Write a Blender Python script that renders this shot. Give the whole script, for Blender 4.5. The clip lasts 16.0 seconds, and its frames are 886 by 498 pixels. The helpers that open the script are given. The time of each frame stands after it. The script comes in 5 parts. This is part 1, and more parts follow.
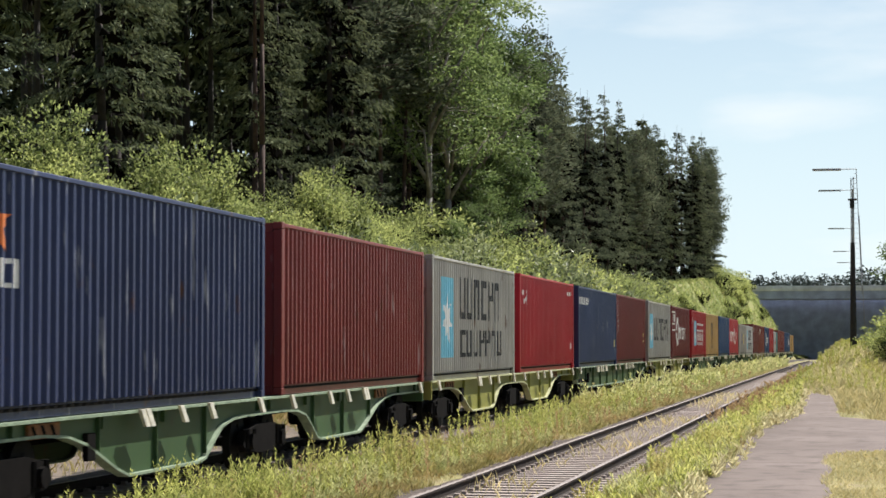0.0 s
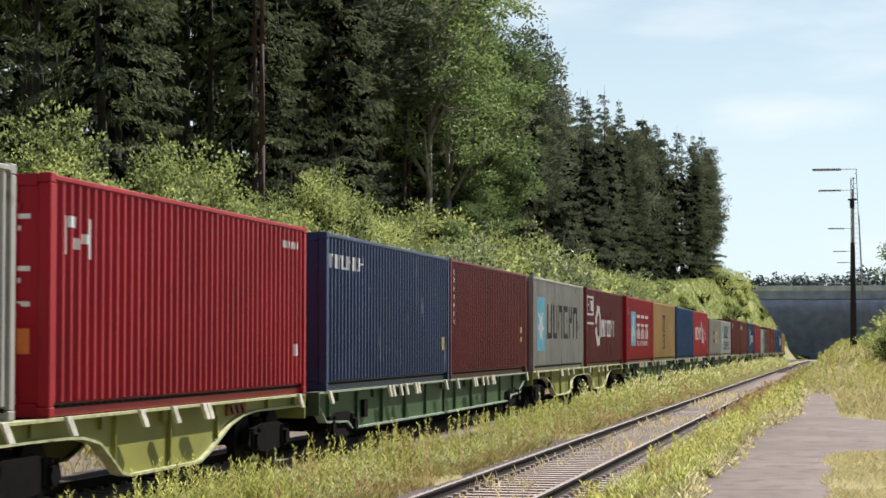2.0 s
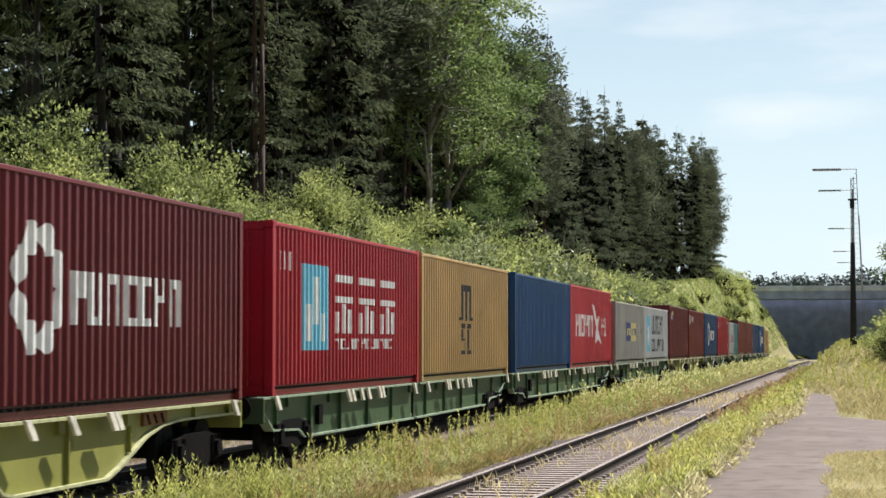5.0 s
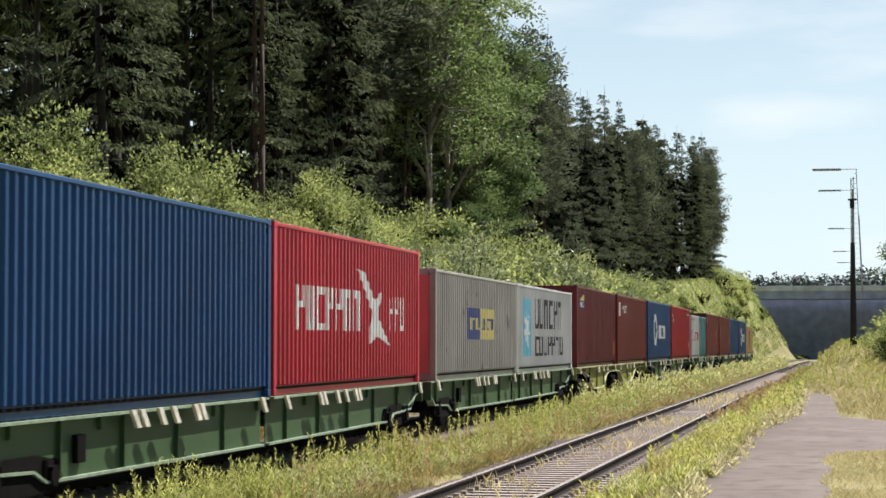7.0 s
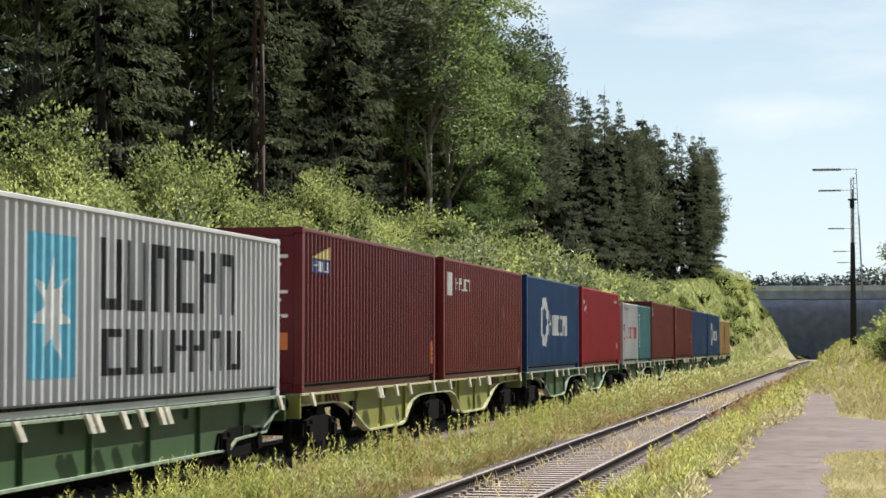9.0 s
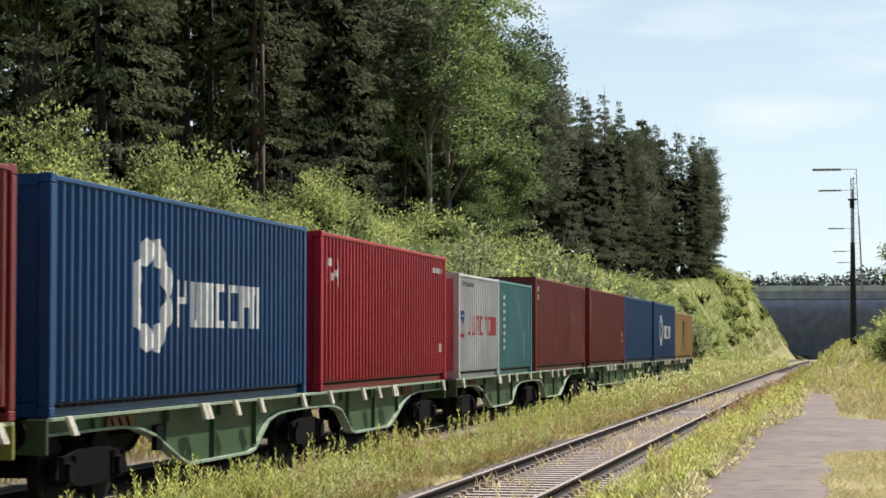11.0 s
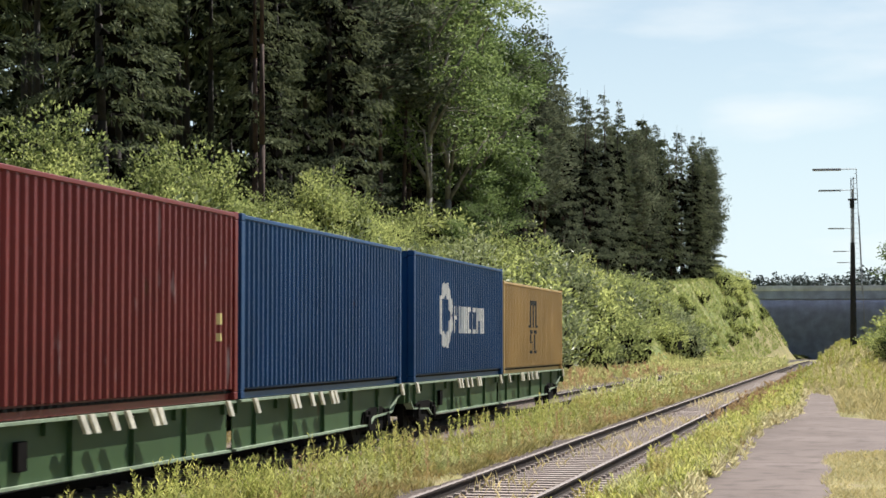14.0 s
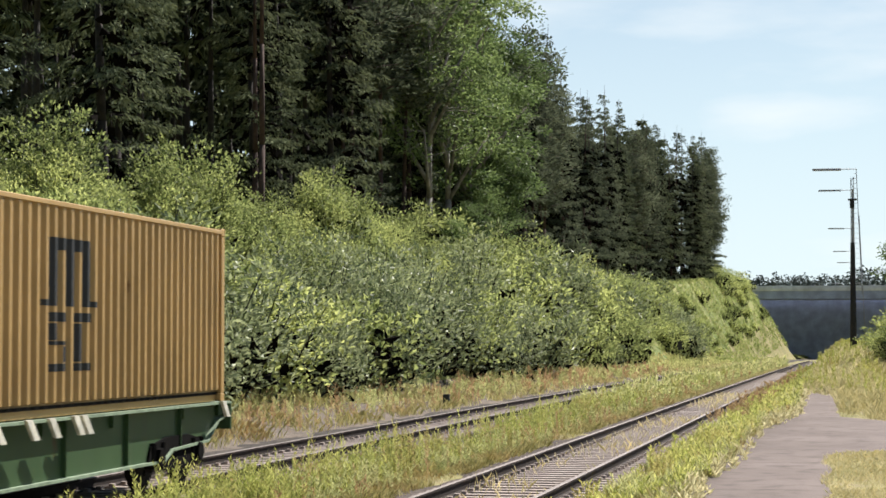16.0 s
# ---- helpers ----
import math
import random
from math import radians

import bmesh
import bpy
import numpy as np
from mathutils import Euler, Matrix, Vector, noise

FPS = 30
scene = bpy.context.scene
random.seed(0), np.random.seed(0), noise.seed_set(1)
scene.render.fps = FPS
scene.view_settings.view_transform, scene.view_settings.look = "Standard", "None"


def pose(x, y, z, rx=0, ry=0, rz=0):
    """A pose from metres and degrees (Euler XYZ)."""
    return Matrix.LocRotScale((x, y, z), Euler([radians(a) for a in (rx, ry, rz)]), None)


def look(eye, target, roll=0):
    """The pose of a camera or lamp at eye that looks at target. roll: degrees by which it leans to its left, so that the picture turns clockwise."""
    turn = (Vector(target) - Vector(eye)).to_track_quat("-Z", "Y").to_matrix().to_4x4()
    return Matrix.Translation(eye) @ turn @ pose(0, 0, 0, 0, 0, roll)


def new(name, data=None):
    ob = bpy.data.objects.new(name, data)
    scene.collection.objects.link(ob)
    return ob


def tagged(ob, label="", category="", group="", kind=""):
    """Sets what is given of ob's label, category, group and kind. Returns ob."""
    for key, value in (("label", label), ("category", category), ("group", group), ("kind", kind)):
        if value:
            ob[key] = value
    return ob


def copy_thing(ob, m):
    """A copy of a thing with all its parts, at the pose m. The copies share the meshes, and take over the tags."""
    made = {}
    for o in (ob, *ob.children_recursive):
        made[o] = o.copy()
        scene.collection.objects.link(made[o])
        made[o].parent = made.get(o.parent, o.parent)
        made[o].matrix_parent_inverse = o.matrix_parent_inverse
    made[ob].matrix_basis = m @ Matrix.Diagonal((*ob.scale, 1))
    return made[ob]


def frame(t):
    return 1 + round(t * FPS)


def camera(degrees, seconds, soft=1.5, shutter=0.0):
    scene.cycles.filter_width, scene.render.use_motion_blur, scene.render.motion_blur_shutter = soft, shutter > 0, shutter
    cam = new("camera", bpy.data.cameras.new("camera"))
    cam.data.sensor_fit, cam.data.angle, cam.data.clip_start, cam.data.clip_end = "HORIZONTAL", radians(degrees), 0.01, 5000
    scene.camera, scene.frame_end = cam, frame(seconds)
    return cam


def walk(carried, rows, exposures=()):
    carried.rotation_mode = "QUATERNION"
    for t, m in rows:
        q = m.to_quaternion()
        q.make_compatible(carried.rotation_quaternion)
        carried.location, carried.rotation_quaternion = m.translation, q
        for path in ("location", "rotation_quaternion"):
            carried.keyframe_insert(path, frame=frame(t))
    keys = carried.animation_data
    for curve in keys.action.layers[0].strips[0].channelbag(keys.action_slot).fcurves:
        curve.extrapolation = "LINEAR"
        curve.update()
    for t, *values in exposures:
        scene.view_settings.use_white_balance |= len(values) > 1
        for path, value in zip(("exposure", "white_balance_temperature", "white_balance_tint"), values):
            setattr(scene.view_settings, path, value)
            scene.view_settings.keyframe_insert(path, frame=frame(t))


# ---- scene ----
cam = camera(23.795, 16.0, soft=1.6, shutter=0.12)
EYE = (0.0, 0.0, 2.07)
STAND = pose(0.0, 0.0, 2.07, 90 + 2.475, 0, 10.266)
walk(cam, [(0.0, STAND), (16.0, STAND)])

# ---- daylight ----
SUN_ELEV, SUN_AZ = 50.0, 27.0          # degrees; azimuth clockwise from +Y towards +X
EXPOSURE = 0.95
world = bpy.data.worlds.new("sky")
world.use_nodes = True
scene.world = world
wn = world.node_tree
sky = wn.nodes.new("ShaderNodeTexSky")
sky.sky_type, sky.sun_disc = "NISHITA", False
sky.sun_elevation, sky.sun_rotation = radians(SUN_ELEV), radians(SUN_AZ)
sky.air_density, sky.dust_density, sky.ozone_density = 1.0, 0.3, 2.2
wback = wn.nodes["Background"]
wback.inputs["Strength"].default_value = 0.046
# thin high cloud over the blue
wcoord = wn.nodes.new("ShaderNodeTexCoord")
wmap = wn.nodes.new("ShaderNodeMapping")
wmap.inputs["Scale"].default_value = (3.0, 3.0, 12.0)
wnoise = wn.nodes.new("ShaderNodeTexNoise")
wnoise.inputs["Scale"].default_value, wnoise.inputs["Detail"].default_value = 2.2, 7.0
wramp = wn.nodes.new("ShaderNodeMapRange")
wramp.inputs["From Min"].default_value, wramp.inputs["From Max"].default_value = 0.58, 0.80
wramp.inputs["To Min"].default_value, wramp.inputs["To Max"].default_value = 0.0, 0.6
wmix = wn.nodes.new("ShaderNodeMix")
wmix.data_type = "RGBA"
wmix.inputs["B"].default_value = (11.6, 12.0, 12.1, 1)
# pale haze low over the horizon
wsep = wn.nodes.new("ShaderNodeSeparateXYZ")
wlow = wn.nodes.new("ShaderNodeMapRange")
wlow.inputs["From Min"].default_value, wlow.inputs["From Max"].default_value = 0.0, 0.32
wlow.inputs["To Min"].default_value, wlow.inputs["To Max"].default_value = 0.9, 0.0
whaze = wn.nodes.new("ShaderNodeMix")
whaze.data_type = "RGBA"
whaze.inputs["B"].default_value = (9.6, 11.5, 12.5, 1)
wn.links.new(wcoord.outputs["Generated"], wsep.inputs["Vector"])
wn.links.new(wsep.outputs["Z"], wlow.inputs["Value"])
# the haze is brightest on the sun's side of the sky
wsun = wn.nodes.new("ShaderNodeMapRange")
wsun.inputs["From Min"].default_value, wsun.inputs["From Max"].default_value = -0.5, 0.85
wsun.inputs["To Min"].default_value, wsun.inputs["To Max"].default_value = 0.1, 1.0
wmul = wn.nodes.new("ShaderNodeMath")
wmul.operation = "MULTIPLY"
wn.links.new(wsep.outputs["Y"], wsun.inputs["Value"])
wn.links.new(wlow.outputs["Result"], wmul.inputs[0])
wn.links.new(wsun.outputs["Result"], wmul.inputs[1])
wn.links.new(wmul.outputs["Value"], whaze.inputs["Factor"])
wn.links.new(sky.outputs["Color"], whaze.inputs["A"])
wn.links.new(wcoord.outputs["Generated"], wmap.inputs["Vector"])
wn.links.new(wmap.outputs["Vector"], wnoise.inputs["Vector"])
wn.links.new(wnoise.outputs["Fac"], wramp.inputs["Value"])
wn.links.new(wramp.outputs["Result"], wmix.inputs["Factor"])
wn.links.new(whaze.outputs["Result"], wmix.inputs["A"])
wn.links.new(wmix.outputs["Result"], wback.inputs["Color"])

sun = new("sun", bpy.data.lights.new("sun", "SUN"))
sun.data.energy, sun.data.angle, sun.data.color = 5.0, radians(0.53), (1.0, 0.965, 0.91)
_az, _el = radians(SUN_AZ), radians(SUN_ELEV)
sun.matrix_world = look((0, 0, 80), (0 - 80 * math.sin(_az) * math.cos(_el), -80 * math.cos(_az) * math.cos(_el), 80 - 80 * math.sin(_el)))
scene.view_settings.exposure = EXPOSURE


# ---- materials ----
def nodes_of(name):
    m = bpy.data.materials.new(name)
    m.use_nodes = True
    return m, m.node_tree, m.node_tree.nodes["Principled BSDF"]


def noise_node(nt, scale, detail=4.0, stretch=None, coord="Object"):
    tc = nt.nodes.new("ShaderNodeTexCoord")
    mp = nt.nodes.new("ShaderNodeMapping")
    mp.inputs["Scale"].default_value = stretch or (1, 1, 1)
    n = nt.nodes.new("ShaderNodeTexNoise")
    n.inputs["Scale"].default_value, n.inputs["Detail"].default_value = scale, detail
    nt.links.new(tc.outputs[coord], mp.inputs["Vector"])
    nt.links.new(mp.outputs["Vector"], n.inputs["Vector"])
    return n.outputs["Fac"]


def mixed(nt, fac, a, b, lo=0.35, hi=0.65):
    """Colour a to b as fac goes from lo to hi; a and b are colours or sockets."""
    r = nt.nodes.new("ShaderNodeMapRange")
    r.inputs["From Min"].default_value, r.inputs["From Max"].default_value = lo, hi
    nt.links.new(fac, r.inputs["Value"])
    m = nt.nodes.new("ShaderNodeMix")
    m.data_type = "RGBA"
    nt.links.new(r.outputs["Result"], m.inputs["Factor"])
    for key, c in (("A", a), ("B", b)):
        if isinstance(c, tuple):
            m.inputs[key].default_value = (*c, 1)
        else:
            nt.links.new(c, m.inputs[key])
    return m.outputs["Result"]


def bumped(nt, bsdf, fac, strength, distance):
    b = nt.nodes.new("ShaderNodeBump")
    b.inputs["Strength"].default_value, b.inputs["Distance"].default_value = strength, distance
    nt.links.new(fac, b.inputs["Height"])
    nt.links.new(b.outputs["Normal"], bsdf.inputs["Normal"])


def shade(c, k):
    return tuple(min(1.0, v * k) for v in c)


def plain(name, c, rough=0.6, metal=0.0, scale=6.0, vary=0.25, bump=0.15, coord="Object", shine=0.4):
    m, nt, p = nodes_of(name)
    n1, n2 = noise_node(nt, scale, 5, coord=coord), noise_node(nt, scale * 9, 3, coord=coord)
    col = mixed(nt, n1, shade(c, 1 - vary), shade(c, 1 + vary))
    col = mixed(nt, n2, col, shade(c, 1 - vary * 0.6), 0.45, 0.8)
    nt.links.new(col, p.inputs["Base Color"])
    p.inputs["Roughness"].default_value, p.inputs["Metallic"].default_value = rough, metal
    p.inputs["Specular IOR Level"].default_value = shine
    bumped(nt, p, n2, bump, 0.01)
    return m


def painted_steel(name, c, dirt=0.5, rust=0.3, rough=0.4, scuff=0.0):
    """Container paint: fading, vertical dirt runs, rust spots."""
    m, nt, p = nodes_of(name)
    fade = noise_node(nt, 0.5, 4)
    runs = noise_node(nt, 1.0, 6, (1.5, 3.0, 0.22))
    spots = noise_node(nt, 2.2, 8, (1, 1, 0.6))
    col = mixed(nt, fade, shade(c, 0.88), shade(c, 1.14))
    grime = tuple(0.5 * v + 0.5 * g for v, g in zip(c, (0.06, 0.05, 0.045)))
    col = mixed(nt, runs, col, shade(grime, 1.0), 0.72 - 0.14 * dirt, 1.0 - 0.1 * dirt)
    col = mixed(nt, spots, col, (0.09, 0.035, 0.016), 0.74 - 0.1 * rust, 0.80 - 0.06 * rust)
    if scuff:
        pale = tuple(0.45 * v + 0.3 for v in c)
        col = mixed(nt, noise_node(nt, 1.6, 8, (2.0, 3.0, 0.5)), col, pale, 0.68 - 0.1 * scuff, 0.80 - 0.08 * scuff)
    nt.links.new(col, p.inputs["Base Color"])
    p.inputs["Roughness"].default_value = rough
    p.inputs["Specular IOR Level"].default_value = 0.14
    bumped(nt, p, fade, 0.25, 0.03)
    return m


def foliage(name, dark, light, translucent=0.35, gloss=0.45, tint=None, shine=0.12):
    """Leaves: a colour of its own for each leaf, light that comes through."""
    m, nt, p = nodes_of(name)
    geo = nt.nodes.new("ShaderNodeNewGeometry")
    info = nt.nodes.new("ShaderNodeObjectInfo")
    patch = noise_node(nt, 0.55, 3)
    col = mixed(nt, geo.outputs["Random Per Island"], dark, light, 0.0, 1.0)
    col = mixed(nt, patch, col, tint or shade(light, 0.8), 0.5, 0.85)
    hsv = nt.nodes.new("ShaderNodeHueSaturation")
    r = nt.nodes.new("ShaderNodeMapRange")
    r.inputs["To Min"].default_value, r.inputs["To Max"].default_value = 0.66, 1.28
    turn = nt.nodes.new("ShaderNodeMath")
    turn.operation = "MULTIPLY_ADD"
    turn.inputs[1].default_value, turn.inputs[2].default_value = -0.02, 0.508
    nt.links.new(info.outputs["Random"], turn.inputs[0])
    nt.links.new(turn.outputs["Value"], hsv.inputs["Hue"])
    nt.links.new(info.outputs["Random"], r.inputs["Value"])
    nt.links.new(r.outputs["Result"], hsv.inputs["Value"])
    nt.links.new(col, hsv.inputs["Color"])
    nt.links.new(hsv.outputs["Color"], p.inputs["Base Color"])
    p.inputs["Roughness"].default_value = gloss
    p.inputs["Specular IOR Level"].default_value = shine
    tr = nt.nodes.new("ShaderNodeBsdfTranslucent")
    nt.links.new(hsv.outputs["Color"], tr.inputs["Color"])
    mx = nt.nodes.new("ShaderNodeMixShader")
    mx.inputs["Fac"].default_value = translucent
    nt.links.new(p.outputs["BSDF"], mx.inputs[1])
    nt.links.new(tr.outputs["BSDF"], mx.inputs[2])
    nt.links.new(mx.outputs["Shader"], nt.nodes["Material Output"].inputs["Surface"])
    return m


def layered(name, colours, scale, rough=0.95, bump=0.6, depth=0.06, fine=30.0):
    """Earth, gravel, turf: three colours in patches with fine grain."""
    m, nt, p = nodes_of(name)
    big, mid, small = noise_node(nt, scale, 5), noise_node(nt, scale * 6, 6), noise_node(nt, fine, 4)
    col = mixed(nt, big, colours[0], colours[1], 0.38, 0.62)
    col = mixed(nt, mid, col, colours[2], 0.5, 0.7)
    col = mixed(nt, small, col, shade(colours[0], 0.5), 0.5, 0.85)
    nt.links.new(col, p.inputs["Base Color"])
    p.inputs["Roughness"].default_value = rough
    p.inputs["Specular IOR Level"].default_value = 0.2
    bumped(nt, p, small, bump, depth)
    return m


M_TURF = layered("turf", ((0.20, 0.19, 0.07), (0.29, 0.25, 0.11), (0.32, 0.26, 0.16)), 0.25)
M_SLOPE = layered("slope turf", ((0.13, 0.17, 0.045), (0.24, 0.25, 0.08), (0.31, 0.26, 0.12)), 0.12, fine=6.0, depth=0.2)
M_BALLAST = layered("ballast bed", ((0.08, 0.062, 0.052), (0.125, 0.098, 0.083), (0.055, 0.043, 0.036)), 0.6, fine=22.0)
M_DIRT = layered("gravelly dirt", ((0.125, 0.10, 0.08), (0.18, 0.145, 0.115), (0.075, 0.06, 0.05)), 0.5, fine=14.0, depth=0.08)
M_PATH = layered("worn asphalt path", ((0.15, 0.118, 0.104), (0.19, 0.152, 0.136), (0.105, 0.083, 0.073)), 0.35, bump=0.25, depth=0.01, fine=60.0)
M_STONE = plain("ballast stone", (0.19, 0.152, 0.128), 0.9, vary=0.35, scale=1.5)
M_RAIL = plain("rusty rail steel", (0.032, 0.022, 0.018), 0.85, 0.1, shine=0.15)
# main track bed: three patch colours, darker than the siding bed
M_MAINBED = layered("dark ballast bed", ((0.05, 0.042, 0.036), (0.09, 0.075, 0.065), (0.035, 0.03, 0.026)), 0.8, fine=22.0)
M_RAILTOP = plain("rail head steel", (0.22, 0.18, 0.16), 0.6, 0.3)
M_SLEEPER = plain("weathered concrete sleeper", (0.36, 0.295, 0.255), 0.9, vary=0.25, scale=3)
M_BARK = plain("bark", (0.03, 0.024, 0.02), 0.95, vary=0.4, scale=3, bump=0.6)
M_PINEBARK = plain("pine bark", (0.06, 0.036, 0.028), 0.95, vary=0.4, scale=3, bump=0.6)
M_BIRCHBARK = plain("pale bark", (0.22, 0.20, 0.17), 0.9, vary=0.4, scale=3, bump=0.4)
M_SPRUCE = foliage("spruce needles", (0.012, 0.018, 0.010), (0.175, 0.20, 0.11), 0.22, 0.7, (0.15, 0.175, 0.095), 0.02)
# almost black: colours in the shade gaps inside conifers and shrubs
M_GAPSHADE = plain("near-black gap shade leaves", (0.008, 0.0065, 0.005), 0.95, vary=0.4, scale=3, shine=0.02)
M_PINE = foliage("pine needles", (0.05, 0.064, 0.04), (0.17, 0.19, 0.118), 0.35, 0.7, None, 0.03)
M_BROAD = foliage("broad leaves", (0.05, 0.085, 0.028), (0.25, 0.33, 0.12), 0.45, 0.45)
M_BUSH = foliage("shrub leaves", (0.14, 0.18, 0.06), (0.47, 0.51, 0.185), 0.55, 0.45, None, 0.15)
M_WILLOW = foliage("willow leaves", (0.07, 0.10, 0.045), (0.40, 0.44, 0.23), 0.38, 0.45, None, 0.22)
M_FAR = foliage("far conifer needles", (0.02, 0.032, 0.028), (0.045, 0.06, 0.05), 0.1, 0.7)
M_GRASS = foliage("grass blades", (0.24, 0.24, 0.085), (0.56, 0.51, 0.26), 0.5, 0.6, (0.46, 0.31, 0.17))
M_WEED = foliage("yellow green weeds", (0.33, 0.37, 0.085), (0.78, 0.75, 0.26), 0.52, 0.55, (0.48, 0.31, 0.16))
M_PALEWEED = foliage("pale trackside weeds", (0.24, 0.28, 0.10), (0.62, 0.61, 0.29), 0.5, 0.6, (0.52, 0.44, 0.24))
M_SORREL = foliage("rusty brown seed heads", (0.34, 0.20, 0.10), (0.60, 0.44, 0.24), 0.45, 0.7)
M_SLOPEGRASS = foliage("lush slope grass", (0.19, 0.245, 0.075), (0.46, 0.50, 0.2), 0.5, 0.6, (0.42, 0.36, 0.17))
M_DRY = foliage("dry grass", (0.36, 0.34, 0.17), (0.70, 0.63, 0.38), 0.55, 0.7)
# distance haze is mixed into both bridge greys as a bluish lift
M_CONCRETE = plain("aged concrete with haze tint", (0.58, 0.60, 0.64), 0.9, vary=0.2, scale=0.6)
M_BRIDGE = plain("haze-tinted weathered bridge girder", (0.30, 0.34, 0.47), 0.8, vary=0.2, scale=0.6)
M_MAST = plain("tarred steel mast", (0.035, 0.033, 0.032), 0.7, 0.2)
M_GALV = plain("galvanised steel", (0.34, 0.34, 0.36), 0.5, 0.6)
M_GREEN = painted_steel("green wagon paint", (0.043, 0.08, 0.034), 0.8, 0.6, 0.5)
M_YELLOW = painted_steel("yellow wagon paint", (0.225, 0.22, 0.055), 0.7, 0.6, 0.5)
# black below plain grime: shade under the wagons is put into this colour
M_UNDER = plain("running gear black with grime and shade", (0.008, 0.007, 0.0065), 0.95, 0.0, shine=0.03)
M_FLAP = plain("pale painted flap", (0.62, 0.58, 0.48), 0.6)
# wheel colour darkened too, for the shade they run in
M_WHEEL = plain("shade-darkened wheel steel", (0.010, 0.009, 0.008), 0.8, 0.1, shine=0.1)
M_WHITE = plain("white lettering", (0.72, 0.71, 0.68), 0.55, vary=0.1)
M_BLACK = plain("black lettering", (0.018, 0.018, 0.02), 0.55, vary=0.2)
M_REDL = plain("red lettering", (0.42, 0.03, 0.035), 0.55, vary=0.1)
M_SKYBLUE = plain("light blue panel", (0.16, 0.48, 0.62), 0.5, vary=0.1)
M_NAVYL = plain("navy lettering", (0.05, 0.07, 0.22), 0.5, vary=0.1)
M_YELL = plain("yellow panel", (0.62, 0.52, 0.2), 0.5, vary=0.1)
M_ORANGE = plain("orange marking", (0.62, 0.17, 0.04), 0.5, vary=0.1)
M_EDGE_GREEN = plain("paler green flange edge", (0.21, 0.27, 0.18), 0.6)
M_EDGE_YELLOW = plain("paler yellow flange edge", (0.38, 0.38, 0.2), 0.6)
M_RUSTY = plain("rusty orange plate", (0.22, 0.09, 0.03), 0.8)
M_SIGN = plain("dark sign plate", (0.03, 0.03, 0.03), 0.6)


# ---- building helpers ----
def mesh_object(name, verts, faces, material, parent=None, label="", smooth=False):
    me = bpy.data.meshes.new(name)
    me.from_pydata([tuple(v) for v in verts] if not hasattr(verts, "tolist") else verts.tolist(), [], faces if not hasattr(faces, "tolist") else faces.tolist())
    me.materials.append(material)
    me.update()
    if smooth:
        me.polygons.foreach_set("use_smooth", [True] * len(me.polygons))
    ob = new(name, me)
    if parent is not None:
        ob.parent = parent
    return tagged(ob, label)


def part(name, bm, material, parent=None, label="", smooth=False):
    me = bpy.data.meshes.new(name)
    bm.normal_update()
    bm.to_mesh(me)
    bm.free()
    me.materials.append(material)
    if smooth:
        me.polygons.foreach_set("use_smooth", [True] * len(me.polygons))
    ob = new(name, me)
    if parent is not None:
        ob.parent = parent
    return tagged(ob, label)


def box(bm, x0, x1, y0, y1, z0, z1, bevel=0.0):
    ret = bmesh.ops.create_cube(bm, size=1.0, matrix=Matrix.Translation(((x0 + x1) / 2, (y0 + y1) / 2, (z0 + z1) / 2)) @ Matrix.Diagonal((x1 - x0, y1 - y0, z1 - z0, 1)))
    if bevel:
        edges = list({e for v in ret["verts"] for e in v.link_edges})
        bmesh.ops.bevel(bm, geom=edges, offset=bevel, segments=1, affect="EDGES")


def boxed(*args, bevel=0.0):
    bm = bmesh.new()
    box(bm, *args, bevel=bevel)
    return bm


def rod(bm, a, b, r0, r1=None, sides=8):
    a, b = Vector(a), Vector(b)
    d = b - a
    m = Matrix.Translation((a + b) / 2) @ d.to_track_quat("Z", "Y").to_matrix().to_4x4()
    bmesh.ops.create_cone(bm, cap_ends=True, segments=sides, radius1=r0, radius2=r0 if r1 is None else r1, depth=d.length, matrix=m)


def plate(bm, outline, x0, x1):
    """A plate in the y-z plane with that outline, from x0 to x1."""
    a = [bm.verts.new((x0, y, z)) for y, z in outline]
    b = [bm.verts.new((x1, y, z)) for y, z in outline]
    n = len(outline)
    bm.faces.new(a)
    bm.faces.new(b[::-1])
    for i in range(n):
        bm.faces.new((a[i], b[i], b[(i + 1) % n], a[(i + 1) % n]))
    bmesh.ops.recalc_face_normals(bm, faces=bm.faces)


# ---- the line of the tracks ----
def bend(y):
    """How far the line has swung to the right at y metres ahead."""
    y = max(y, 0.0)
    s = min(y, 180.0)
    return 1.022e-4 * s * s - 2.4e-7 * s ** 3 + 0.01347 * max(y - 180.0, 0.0) + 7e-4 * max(y - 320.0, 0.0) ** 2 * (1 if y < 520 else 0) + (28.0 if y >= 520 else 0.0)


def fall(y):
    """Height of the rail heads."""
    y = max(y, 0.0)
    s = min(y, 200.0)
    return -1.043e-5 * s * s - 0.00417 * max(y - 200.0, 0.0)


def main_x(y):
    return -10.235 + bend(y)


def side_x(y):
    y = max(y, -40.0)
    return -5.0 + 0.0154 * y - 0.1416e-4 * min(y, 250.0) ** 2 * (1 if y > 0 else 0)


# ---- ground ----
def ease(a, b, v):
    s = min(1.0, max(0.0, (v - a) / (b - a)))
    return s * s * (3 - 2 * s)


def crest(y):
    """Height of the top of the cutting and its distance from the main line."""
    return 4.9 + 2.2 * ease(55, 125, y) + 1.3 * ease(150, 250, y) + 2.6 * ease(250, 330, y), 13.0 - 2.2 * ease(230, 330, y)


